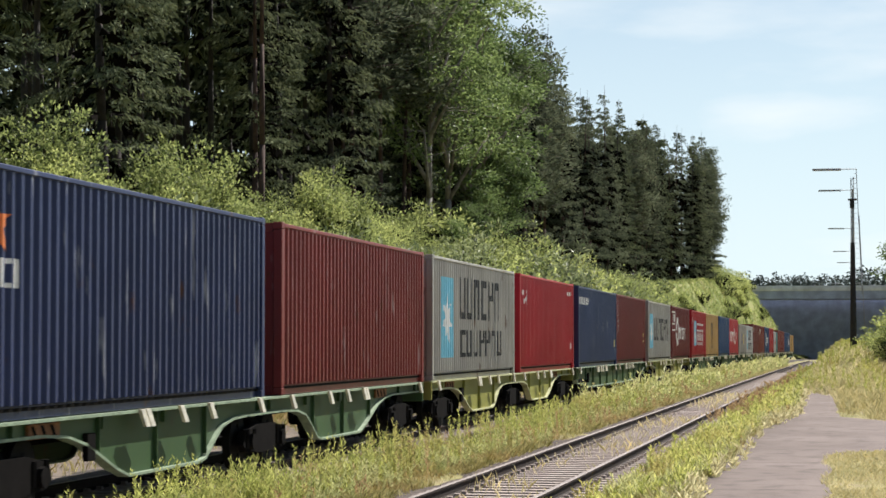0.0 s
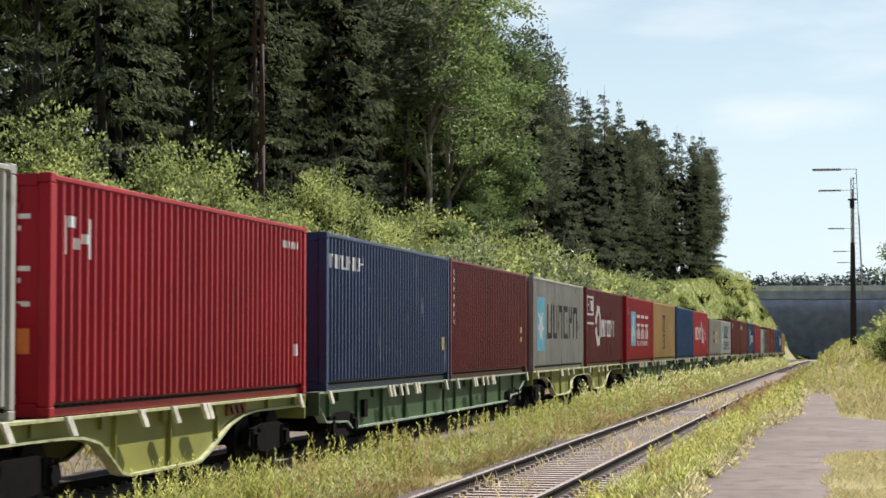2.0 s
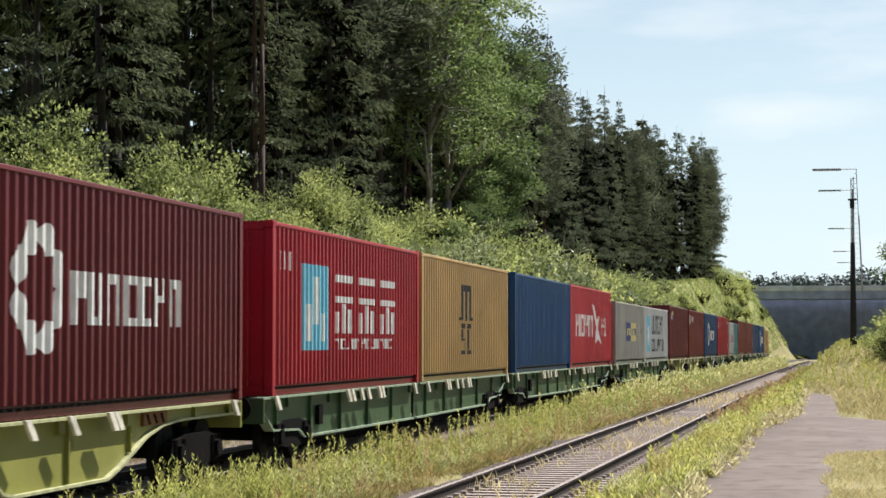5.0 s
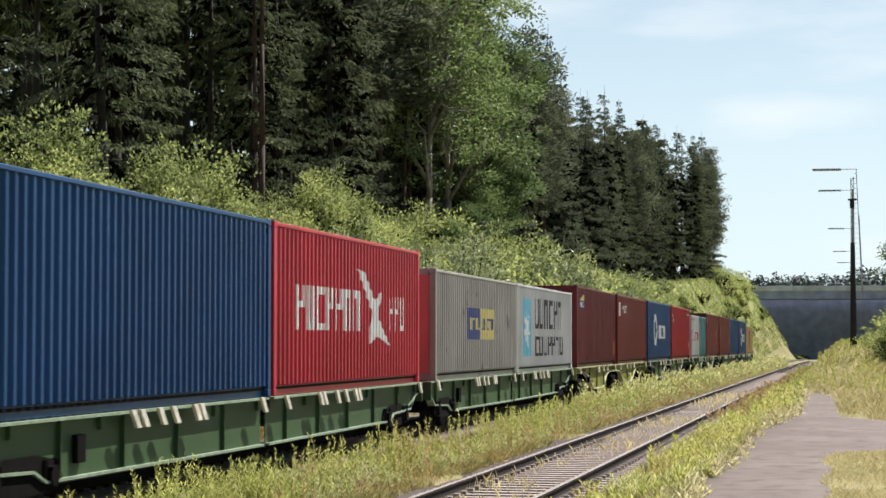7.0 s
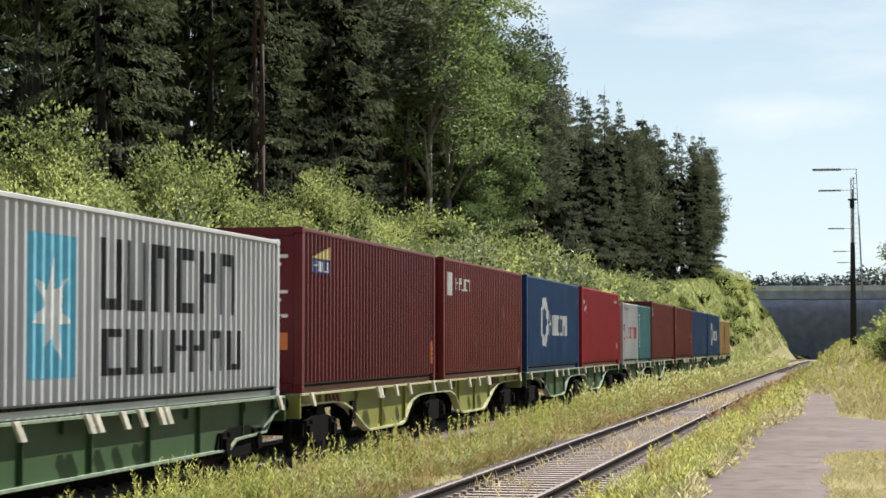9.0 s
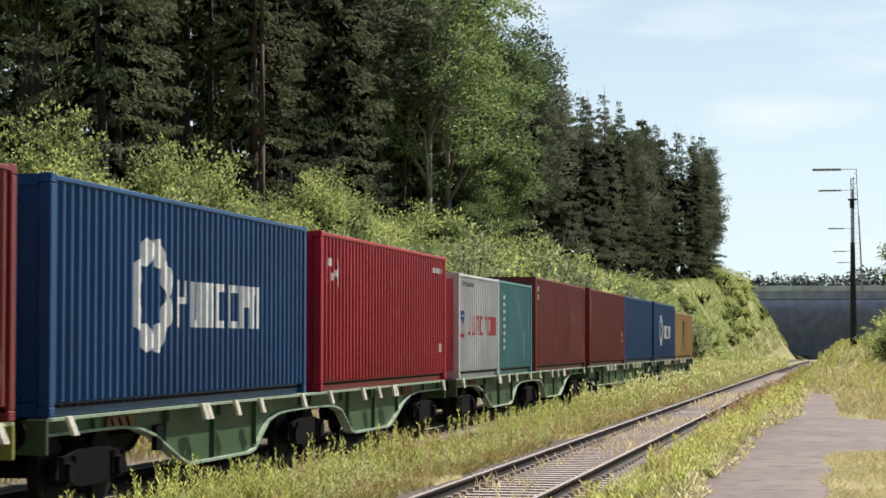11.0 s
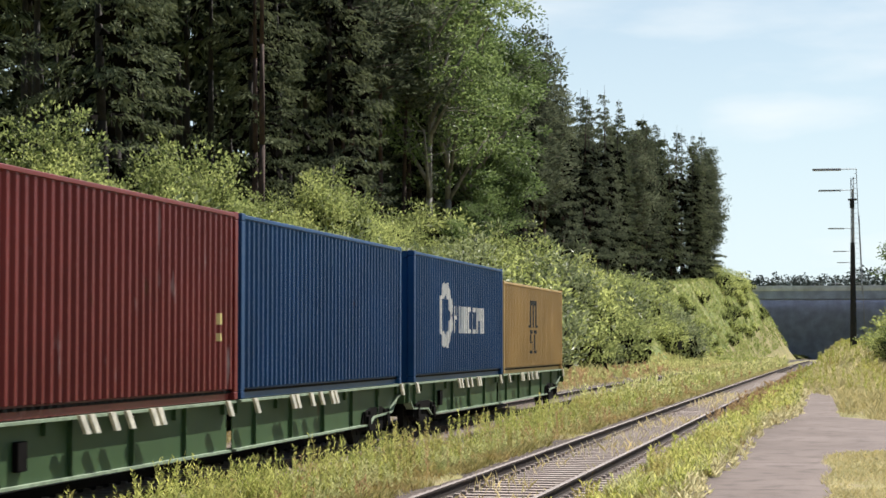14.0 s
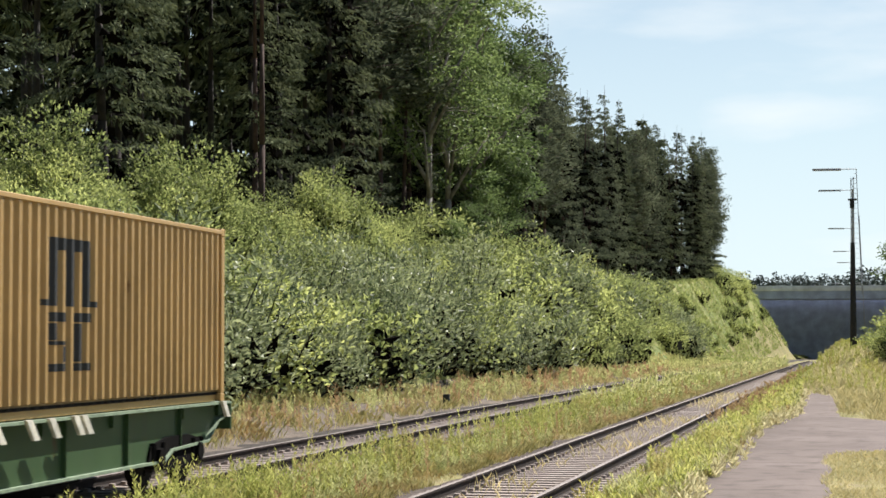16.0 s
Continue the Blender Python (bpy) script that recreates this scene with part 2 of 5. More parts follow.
def ground_z(x, y):
    zr = fall(y)
    d = main_x(y) - x
    e = x - max(side_x(y), main_x(y) + 5.6)
    bump = 0.12 * noise.noise((x * 0.35, y * 0.35, 0.0)) + 0.05 * noise.noise((x * 1.3, y * 1.3, 5.0))
    if d > 2.6:
        top, out = crest(y)
        z = zr - 0.30 + 0.45 * ease(2.6, 6.0, d)
        foot = 6.0 - 1.6 * ease(230, 320, y) - 2.2 * ease(330, 385, y)
        d -= 40.0 * ease(386, 400, y)
        k = min(1.0, max(0.0, (d - foot) / (out - foot)))
        z += (top + 0.1 - zr) * (0.75 * k + 0.25 * ease(0, 1, k)) + 0.05 * min(max(d - out, 0.0), 60.0)
        bump *= 0.3 + 1.7 * ease(5.0, 9.0, d)
    elif e > 1.9:
        z = zr - 0.30 + (0.30 - zr) * ease(1.9, 2.8, e)
        z += 1.6 * ease(95, 165, y) * ease(1.5, 4.5, e) * (1 - 0.5 * ease(200, 260, y))
        z += 6.0 * ease(7.2, 20.0, e) * ease(60, 150, y)
        bump *= 0.25 + 0.75 * ease(90, 130, y)
    else:
        z = zr - 0.30
        bump *= 0.35
    z = z + bump
    far = ease(418, 470, y)
    return z * (1 - far) + far * (7.5 + 0.02 * max(y - 500, 0) + 2.0 * noise.noise((x * 0.01, y * 0.01, 2.0)))


def axis(marks):
    out = []
    for a, b, step in marks:
        n = max(1, round((b - a) / step))
        out += [a + (b - a) * i / n for i in range(n)]
    return out + [marks[-1][1]]


def build_ground():
    xs = axis([(-1500, -200, 130), (-200, -60, 12), (-60, -26, 2.0), (-26, 6, 0.5), (6, 30, 1.5), (30, 200, 17), (200, 1500, 130)])
    ys = axis([(-300, -20, 28), (-20, 130, 1.0), (130, 260, 2.0), (260, 540, 4.0), (540, 900, 40), (900, 3600, 300)])
    verts = [(x, y, ground_z(x, y)) for y in ys for x in xs]
    nx = len(xs)
    faces, mats = [], []
    for j in range(len(ys) - 1):
        for i in range(nx - 1):
            a = j * nx + i
            faces.append((a, a + 1, a + nx + 1, a + nx))
            d = main_x(ys[j]) - xs[i]
            mats.append(1 if d > 6.5 else 2 if d > 1.0 and -20 < ys[j] < 170 else 0)
    ob = mesh_object("ground", verts, faces, M_TURF, smooth=True)
    ob.data.materials.append(M_SLOPE)
    ob.data.materials.append(M_DIRT)
    ob.data.polygons.foreach_set("material_index", mats)
    return tagged(ob, "grassy ground of a railway cutting with dry turf", "ground", kind="structure")


def path_edges(y):
    """Left and right edge of the footpath."""
    wob = 0.14 * noise.noise((0.0, y * 0.45, 3.0)) + 0.08 * noise.noise((0.0, y * 1.9, 8.0))
    wob2 = 0.14 * noise.noise((4.0, y * 0.4, 3.0)) + 0.08 * noise.noise((4.0, y * 2.1, 8.0))
    a = -1.9 + 0.2 * ease(28, 40, y) + 0.75 * ease(44, 62, y) + wob
    b = 0.1 + 2.6 * ease(38, 42, y) - 2.3 * ease(52, 58, y) + wob2
    return a, b


def build_path():
    ys = [10 + 1.0 * i for i in range(88)]
    verts, faces = [], []
    for j, y in enumerate(ys):
        a, b = path_edges(y)
        for i in range(7):
            x = a + (b - a) * (0.0, 0.03, 0.25, 0.5, 0.75, 0.97, 1.0)[i]
            z = max(ground_z(x, y), -0.01) + (0.012 if 0 < i < 6 else -0.1) + 0.012 * noise.noise((x * 2, y * 2, 1.0))
            verts.append((x, y, z))
    for j in range(len(ys) - 1):
        for i in range(6):
            a = j * 7 + i
            faces.append((a, a + 1, a + 8, a + 7))
    ob = mesh_object("footpath", verts, faces, M_PATH, smooth=True)
    return tagged(ob, "worn pinkish grey asphalt path with ragged edges", "path", kind="structure")


def build_ballast(name, line, y0, y1, label, bed, wide=0.0, left=0.0):
    """A raised gravel bed under one track."""
    ys = axis([(y0, 120, 1.0), (120, y1, 4.0)])
    prof = [(-2.2, -0.8), (-1.62, -0.30), (-1.3, -0.26), (-0.7, -0.28), (0.0, -0.265), (0.7, -0.28), (1.3, -0.26), (1.62, -0.30), (2.2, -0.8)]
    verts, faces = [], []
    for y in ys:
        for x, z in prof:
            verts.append((line(y) + x + (wide if x > 1.5 else -left if x < -1.5 else 0), y, fall(y) + z + 0.03 * noise.noise((x * 2.0, y * 1.4, 6.0))))
    n = len(prof)
    for j in range(len(ys) - 1):
        for i in range(n - 1):
            a = j * n + i
            faces.append((a, a + 1, a + n + 1, a + n))
    ob = mesh_object(name, verts, faces, bed, smooth=True)
    return tagged(ob, label, "ballast", kind="structure")


def build_stones(line, y0, y1, count, seed, off=1.9):
    """Loose ballast stones lying on a bed."""
    rng = np.random.RandomState(seed)
    base = np.array([(1, 0, 0.1), (-0.4, 0.9, 0), (-0.5, -0.8, 0.05), (0.1, 0.1, 0.8), (0.3, -0.2, -0.7)])
    tri = np.array([(0, 1, 3), (1, 2, 3), (2, 0, 3), (1, 0, 4), (2, 1, 4), (0, 2, 4)])
    V, T = [], []
    for i in range(count):
        y = y0 + (y1 - y0) * rng.rand() ** 1.6
        x = (rng.rand() * 2 - 1) * off
        z = fall(y) - 0.27 if abs(x) < 1.5 else fall(y) - 0.29 - 0.5 * (abs(x) - 1.5)
        s = 0.022 + 0.03 * rng.rand()
        q = base * (s * (0.7 + 0.6 * rng.rand(5, 1)))
        a = rng.rand() * 6.28
        c, sn = math.cos(a), math.sin(a)
        q = np.stack([q[:, 0] * c - q[:, 1] * sn, q[:, 0] * sn + q[:, 1] * c, q[:, 2]], 1) + (line(y) + x, y, z + s * 0.35)
        T.append(tri + 5 * i)
        V.append(q)
    ob = mesh_object("ballast_stones", np.concatenate(V), np.concatenate(T), M_STONE)
    return tagged(ob, "loose grey brown ballast stones along the track", "gravel", kind="stuff")


RAIL_PROFILE = [(-0.075, -0.18), (0.075, -0.18), (0.075, -0.165), (0.012, -0.145), (0.010, -0.045), (0.036, -0.035), (0.036, -0.003), (0.028, 0.0), (-0.028, 0.0), (-0.036, -0.003), (-0.036, -0.035), (-0.010, -0.045), (-0.012, -0.145), (-0.075, -0.165)]


def build_track(line, y0, y1, label, sleepers):
    track = new("railway_track")
    tagged(track, label, "railway track", "tracks of the line", "structure")
    ys = axis([(y0, y1, 4.0)])
    n = len(RAIL_PROFILE)
    for side in (-0.796, 0.796):
        verts, faces, mats = [], [], []
        for y in ys:
            verts += [(line(y) + side + x, y, fall(y) + z) for x, z in RAIL_PROFILE]
        for j in range(len(ys) - 1):
            for i in range(n):
                a, b = j * n + i, j * n + (i + 1) % n
                faces.append((a, b, b + n, a + n))
                mats.append(1 if i in (6, 7, 8) else 0)
        rail = mesh_object("rail", verts, faces, M_RAIL, track)
        rail.data.materials.append(M_RAILTOP)
        rail.data.polygons.foreach_set("material_index", mats)
    bm = bmesh.new()
    plate(bm, [(-0.13, -0.1), (0.13, -0.1), (0.10, 0.0), (-0.10, 0.0)], -1.35, 1.35)
    for x in (-0.796, 0.796):
        for s in (-0.12, 0.12):
            box(bm, x + s - 0.04, x + s + 0.04, -0.05, 0.05, -0.002, 0.045)
    me = bpy.data.meshes.new("sleeper")
    bm.to_mesh(me)
    bm.free()
    me.materials.append(M_SLEEPER)
    rng = random.Random(3)
    for i in range(sleepers):
        y = max(y0, 16.0) + 0.56 * i
        ob = new("sleeper", me)
        ob.parent = track
        ob.matrix_basis = pose(line(y), y, fall(y) - 0.18, 0, 0, rng.uniform(-0.6, 0.6))
    return track


# ---- bridge, mast, sign ----
def build_bridge():
    y0, y1, low = 400.0, 412.0, 9.75
    b = new("road_bridge")
    tagged(b, "grey road overpass with a long low girder span", "bridge")
    part("deck", boxed(-46, 46, y0 - 0.6, y1 + 0.6, low + 1.5, low + 1.95), M_CONCRETE, b)
    for k in range(4):
        yy = y0 + (y1 - y0) * k / 3
        part("girder", boxed(-46, 46, yy - 0.35, yy + 0.35, low, low + 1.5), M_BRIDGE, b)
    for yy in (y0 - 0.5, y1 + 0.5):
        part("edge_beam", boxed(-46, 46, yy - 0.2, yy + 0.2, low + 1.75, low + 2.2), M_CONCRETE, b, "pale concrete edge beam")
        part("parapet", boxed(-46, 46, yy - 0.08, yy + 0.08, low + 2.2, low + 2.45), M_CONCRETE, b)
    part("abutment", boxed(-40, -17, y0 - 0.2, y1 + 0.2, -2, low), M_BRIDGE, b)
    part("abutment", boxed(17, 40, y0 - 0.2, y1 + 0.2, -2, low), M_BRIDGE, b)
    part("end_wall", boxed(-16.9, 16.9, y1 + 3.0, y1 + 4.0, -2, low + 1.4), M_BRIDGE, b, "shaded grey concrete end wall")


def build_mast():
    """The nearest lamp mast: a tarred pole, a lattice head with ladder and one long lamp arm."""
    x, y = 2.02, 150.0
    m = new("lamp_mast")
    m.matrix_basis = pose(x, y, ground_z(x, y) - 0.1)
    tagged(m, "tall dark railway lamp mast with ladder and long arm", "lamp mast", "lamp masts beside the line")
    top = 14.05 - m.location.z
    bm = bmesh.new()
    rod(bm, (0, 0, 0), (0, 0, 7.6), 0.25, 0.16, 10)
    part("pole", bm, M_MAST, m)
    bm = bmesh.new()
    for sx in (-0.1, 0.1):
        for sy in (-0.1, 0.1):
            rod(bm, (sx, sy, 7.4), (sx * 0.9, sy * 0.9, top - 0.6), 0.035, 0.03, 5)
    k = 0
    z = 7.6
    while z < top - 0.9:
        s = 0.1 if k % 2 else -0.1
        rod(bm, (s, -0.1, z), (-s, -0.1, z + 0.42), 0.016, None, 4)
        rod(bm, (0.1, s, z), (0.1, -s, z + 0.42), 0.016, None, 4)
        z += 0.42
        k += 1
    part("lattice_head", bm, M_GALV, m, "grey steel lattice head")
    bm = bmesh.new()
    rod(bm, (0.62, 0, 4.0), (0.28, 0, top), 0.028, None, 5)
    rod(bm, (0.85, 0.1, 0.0), (0.45, 0.1, 9.5), 0.028, None, 5)
    for i in range(28):
        z = 3.0 + 0.35 * i
        rod(bm, (0.14, 0, z), (0.70 - 0.034 * z, 0, z), 0.014, None, 4)
    part("ladder", bm, M_GALV, m)
    bm = bmesh.new()
    box(bm, -0.3, 0.3, -0.25, 0.25, top - 2.2, top - 2.1)
    box(bm, -0.18, 0.14, -0.2, 0.2, top - 2.75, top - 2.2)
    part("platform", bm, M_MAST, m)
    bm = bmesh.new()
    rod(bm, (0.28, 0, top), (-2.7, 0, top + 0.02), 0.03, None, 6)
    part("arm", bm, M_GALV, m)
    part("lamp_housing", boxed(-2.75, -0.75, -0.16, 0.16, top - 0.1, top + 0.06, bevel=0.03), M_GALV, m, "long grey lamp housing")


def build_far_masts():
    for x, y, z, left in ((2.29, 169.0, 14.0, 2.55), (3.09, 228.0, 14.05, 2.5), (3.89, 287.0, 14.05, 2.5), (4.47, 330.0, 14.1, 2.3), (3.9, 450.0, 14.0, 2.3)):
        g = ground_z(x, y)
        m = new("lamp_mast")
        m.matrix_basis = pose(x, y, g - 0.1)
        tagged(m, "slim grey lamp mast with one long arm", "lamp mast", "lamp masts beside the line")
        bm = bmesh.new()
        rod(bm, (0, 0, 0), (0, 0, z - g + 0.1), 0.12, 0.06, 7)
        part("pole", bm, M_GALV, m)
        bm = bmesh.new()
        rod(bm, (0, 0, z - g), (-left, 0, z - g - 0.02), 0.03, None, 5)
        part("arm", bm, M_GALV, m)
        part("lamp_housing", boxed(-left - 0.1, -left * 0.35, -0.12, 0.12, z - g - 0.08, z - g + 0.04), M_GALV, m)


def build_line_sign():
    """The small dark plate on a post beside the main line, and the stub marker nearer."""
    x, y = -13.45, 200.0
    s = new("line_sign")
    s.matrix_basis = pose(x, y, ground_z(x, y) - 0.05, 0, 0, 8)
    tagged(s, "small dark square sign on a thin post beside the track", "railway sign")
    bm = bmesh.new()
    rod(bm, (0, 0, 0), (0, 0, 2.0), 0.03, None, 6)
    part("post", bm, M_SIGN, s)
    part("plate", boxed(-0.23, 0.23, -0.06, -0.035, 1.5, 2.3, bevel=0.005), M_SIGN, s)
    x, y = -13.1, 73.0
    s = new("marker_post")
    s.matrix_basis = pose(x, y, ground_z(x, y) - 0.05)
    tagged(s, "short dark marker post standing in the gravel", "marker post")
    part("stub", boxed(-0.11, 0.11, -0.08, 0.08, 0, 0.5, bevel=0.01), M_SIGN, s)


build_ground()
build_path()
build_bridge()
build_mast()
build_far_masts()
build_line_sign()
build_ballast("ballast_main", main_x, -40, 440, "dark gravel bed of the main track", M_MAINBED, 0.75, 1.9)
build_ballast("ballast_side", side_x, -40, 330, "gravel bed of the siding with weeds", M_BALLAST, 0.0, 0.55)


# ---- plants ----
def leaves(points, along, length, width, rng, flat=0.0):
    """Pointed leaves at points: each a bent diamond of two triangles, its length along the given way."""
    n = len(points)
    a = along / np.maximum(np.linalg.norm(along, axis=1, keepdims=True), 1e-6)
    r = rng.normal(size=(n, 3))
    r[:, 2] *= 1 - flat
    side = np.cross(a, r)
    if flat:
        side = side * (1 - flat) + flat * np.cross(a, np.array([0, 0, 1.0])) * np.sign(rng.rand(n, 1) - 0.5)
    side /= np.maximum(np.linalg.norm(side, axis=1, keepdims=True), 1e-6)
    L = (length * (0.6 + 0.8 * rng.rand(n)))[:, None]
    W = (width * (0.6 + 0.8 * rng.rand(n)))[:, None]
    mid = points + a * L * 0.45
    sag = np.cross(a, side) * W * 0.3
    V = np.stack([points, mid + side * W * 0.5 + sag, points + a * L, mid - side * W * 0.5 + sag], 1).reshape(-1, 3)
    F = np.arange(4 * n).reshape(n, 4)
    return V, F


def joined(pieces):
    V, F, k = [], [], 0
    for v, f in pieces:
        V.append(v)
        F.append(f + k)
        k += len(v)
    return np.concatenate(V), np.concatenate(F)


def trunk(h, r, lean, bark, parent, limbs=()):
    bm = bmesh.new()
    rng = random.Random(int(h * 10))
    p = Vector((0, 0, -0.3))
    n = 5
    for i in range(n):
        q = Vector((lean[0] * ((i + 1) / n) ** 2 + rng.uniform(-0.05, 0.05), lean[1] * ((i + 1) / n) ** 2, h * (i + 1) / n))
        rod(bm, p, q, r * (1 - 0.95 * i / n), r * (1 - 0.95 * (i + 1) / n), 7)
        p = q
    for a, b, r0 in limbs:
        rod(bm, a, b, r0, r0 * 0.35, 5)
    return part("trunk", bm, bark, parent, smooth=True)


def spruce(seed, h, spread, bare, leaf, bark, label, droop=0.35, dense=1.0, coarse=False):
    """A conifer: whorls of drooping boughs, each a curtain of hanging sprays round near-black leaves that paint inner
    shade, with gaps between.
    """
    rng = np.random.RandomState(seed)
    tree = new("conifer_tree")
    tagged(tree, label, "conifer tree", "forest above the cutting")
    trunk(h, 0.009 * h + 0.03, (rng.normal() * 0.2, rng.normal() * 0.2), bark, tree)
    P, A, Q, B = [], [], [], []
    z = bare * h
    while z < h - 0.25:
        k = (z - bare * h) / (h - bare * h)
        reach = spread * (1 - k) ** 0.75 * (0.55 + 0.45 * min(1, k * 6)) + 0.15
        for b in range(rng.randint(4, 7)):
            az = rng.rand() * 6.283
            R = reach * (0.45 + 0.8 * rng.rand())
            n = max(4, int(R * (3.2 if coarse else 12.5) * dense * (0.6 + 0.7 * rng.rand())))
            s = 0.2 + 0.8 * ((np.arange(n) + rng.rand(n)) / n) ** 0.8
            c, sn = math.cos(az), math.sin(az)
            zz = z - droop * R * s ** 1.4 + 0.16 * R * s ** 3 + rng.normal(size=n) * 0.04
            base = np.stack([c * R * s, sn * R * s, zz], 1)
            hang = 0.12 + 0.5 * rng.rand()
            for side in (-1, 1, 0):
                off = rng.rand(n) * 0.24 * R * (1.05 - 0.6 * s) * side
                P.append(base + np.stack([-sn * off, c * off, -np.abs(off) * 0.3 - rng.rand(n) ** 1.5 * hang], 1))
                A.append(np.stack([c * 0.6 - sn * side * 0.6 + 0 * s, sn * 0.6 + c * side * 0.6 + 0 * s, -0.35 - 0.6 * rng.rand(n)], 1) + rng.normal(size=(n, 3)) * 0.35)
            # large near-black leaves along the inner bough, shade built into the crown
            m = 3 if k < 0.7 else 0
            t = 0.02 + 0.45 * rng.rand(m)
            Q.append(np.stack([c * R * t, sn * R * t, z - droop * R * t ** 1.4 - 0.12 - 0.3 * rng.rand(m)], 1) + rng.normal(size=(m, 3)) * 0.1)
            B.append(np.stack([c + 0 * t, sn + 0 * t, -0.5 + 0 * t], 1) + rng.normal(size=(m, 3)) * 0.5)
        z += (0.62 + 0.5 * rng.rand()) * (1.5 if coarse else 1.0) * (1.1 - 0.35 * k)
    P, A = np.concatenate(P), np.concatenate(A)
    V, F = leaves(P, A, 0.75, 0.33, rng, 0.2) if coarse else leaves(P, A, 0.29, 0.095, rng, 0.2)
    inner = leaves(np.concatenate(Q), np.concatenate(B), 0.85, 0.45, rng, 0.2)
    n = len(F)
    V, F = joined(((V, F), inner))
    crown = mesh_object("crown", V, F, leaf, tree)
    crown.data.materials.append(M_GAPSHADE)
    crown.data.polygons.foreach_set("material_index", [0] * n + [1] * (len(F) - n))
    return tree


def pine(seed, h, spread, bare, label):
    """A tall pine: bare trunk, clumped flat tufts of needles."""
    rng = np.random.RandomState(seed)
    tree = new("pine_tree")
    tagged(tree, label, "pine tree", "forest above the cutting")
    P, A, limbs = [], [], []
    z = bare * h
    while z < h:
        k = (z - bare * h) / (h - bare * h)
        reach = spread * (0.65 + 0.5 * math.sin(min(1, k * 1.25) * 2.6)) * (1.05 - 0.75 * k ** 2)
        for b in range(rng.randint(3, 6)):
            az = rng.rand() * 6.283
            R = reach * (0.5 + 0.6 * rng.rand())
            end = np.array([math.cos(az) * R, math.sin(az) * R, z + 0.25 * R * (0.3 + k)])
            limbs.append(((0, 0, z - 0.1), tuple(end), 0.05))
            for c in range(max(2, int(R * 2.4))):
                s = 0.3 + 0.7 * rng.rand()
                ctr = np.array([0, 0, z]) * (1 - s) + end * s + rng.normal(size=3) * 0.16
                n = 15
                d = rng.normal(size=(n, 3)) * (0.42, 0.42, 0.2)
                P.append(ctr + d)
                A.append(d + (0, 0, 0.12))
        z += 0.5 + 0.2 * rng.rand()
    trunk(h, 0.006 * h + 0.03, (rng.normal() * 0.3, rng.normal() * 0.3), M_PINEBARK, tree, limbs)
    V, F = leaves(np.concatenate(P), np.concatenate(A), 0.42, 0.15, rng)
    mesh_object("crown", V, F, M_PINE, tree)
    return tree


def broadleaf(seed, h, spread, low, leaf, bark, label, size=0.2, clumps=150, per=60):
    """A broad-leaved tree: forking limbs with leafy clumps at the twigs, gaps between."""
    rng = np.random.RandomState(seed)
    tree = new("broadleaf_tree")
    tagged(tree, label, "deciduous tree", "forest above the cutting")
    limbs, tips = [], []
    for i in range(11):
        z0 = h * (low * 0.7 + (0.75 - low * 0.7) * i / 11)
        az = rng.rand() * 6.283
        R = spread * (0.55 + 0.5 * rng.rand()) * (1.0 - 0.45 * (z0 / h) ** 2)
        e = np.array([math.cos(az) * R, math.sin(az) * R, min(h * 0.98, z0 + R * 0.9 + h * 0.1)])
        limbs.append(((0, 0, z0), tuple(e), 0.06 + 0.005 * h))
        for j in range(4):
            s = 0.35 + 0.65 * rng.rand()
            b = np.array([0, 0, z0]) * (1 - s) + e * s
            t = b + rng.normal(size=3) * spread * 0.26 + (0, 0, h * 0.03)
            limbs.append((tuple(b), tuple(t), 0.035))
            tips.append(t)
        tips.append(e)
    for i in range(8):
        tips.append(np.array([rng.normal() * spread * 0.25, rng.normal() * spread * 0.25, h * (0.8 + 0.2 * rng.rand())]))
    trunk(h * 0.9, 0.010 * h + 0.05, (rng.normal() * 0.4, rng.normal() * 0.4), bark, tree, limbs)
    tips = np.array(tips)
    P, A = [], []
    for i in range(clumps):
        c = tips[rng.randint(len(tips))] + rng.normal(size=3) * spread * 0.15
        r = 0.35 + 0.5 * rng.rand()
        d = rng.normal(size=(per, 3))
        d /= np.linalg.norm(d, axis=1, keepdims=True)
        d *= (r * rng.rand(per) ** 0.5)[:, None] * (1.25, 1.25, 0.75)
        P.append(c + d)
        A.append(d + rng.normal(size=(per, 3)) * 0.2 + (0, 0, -0.1))
    V, F = leaves(np.concatenate(P), np.concatenate(A), size, size * 0.6, rng)
    mesh_object("crown", V, F, leaf, tree)
    return tree


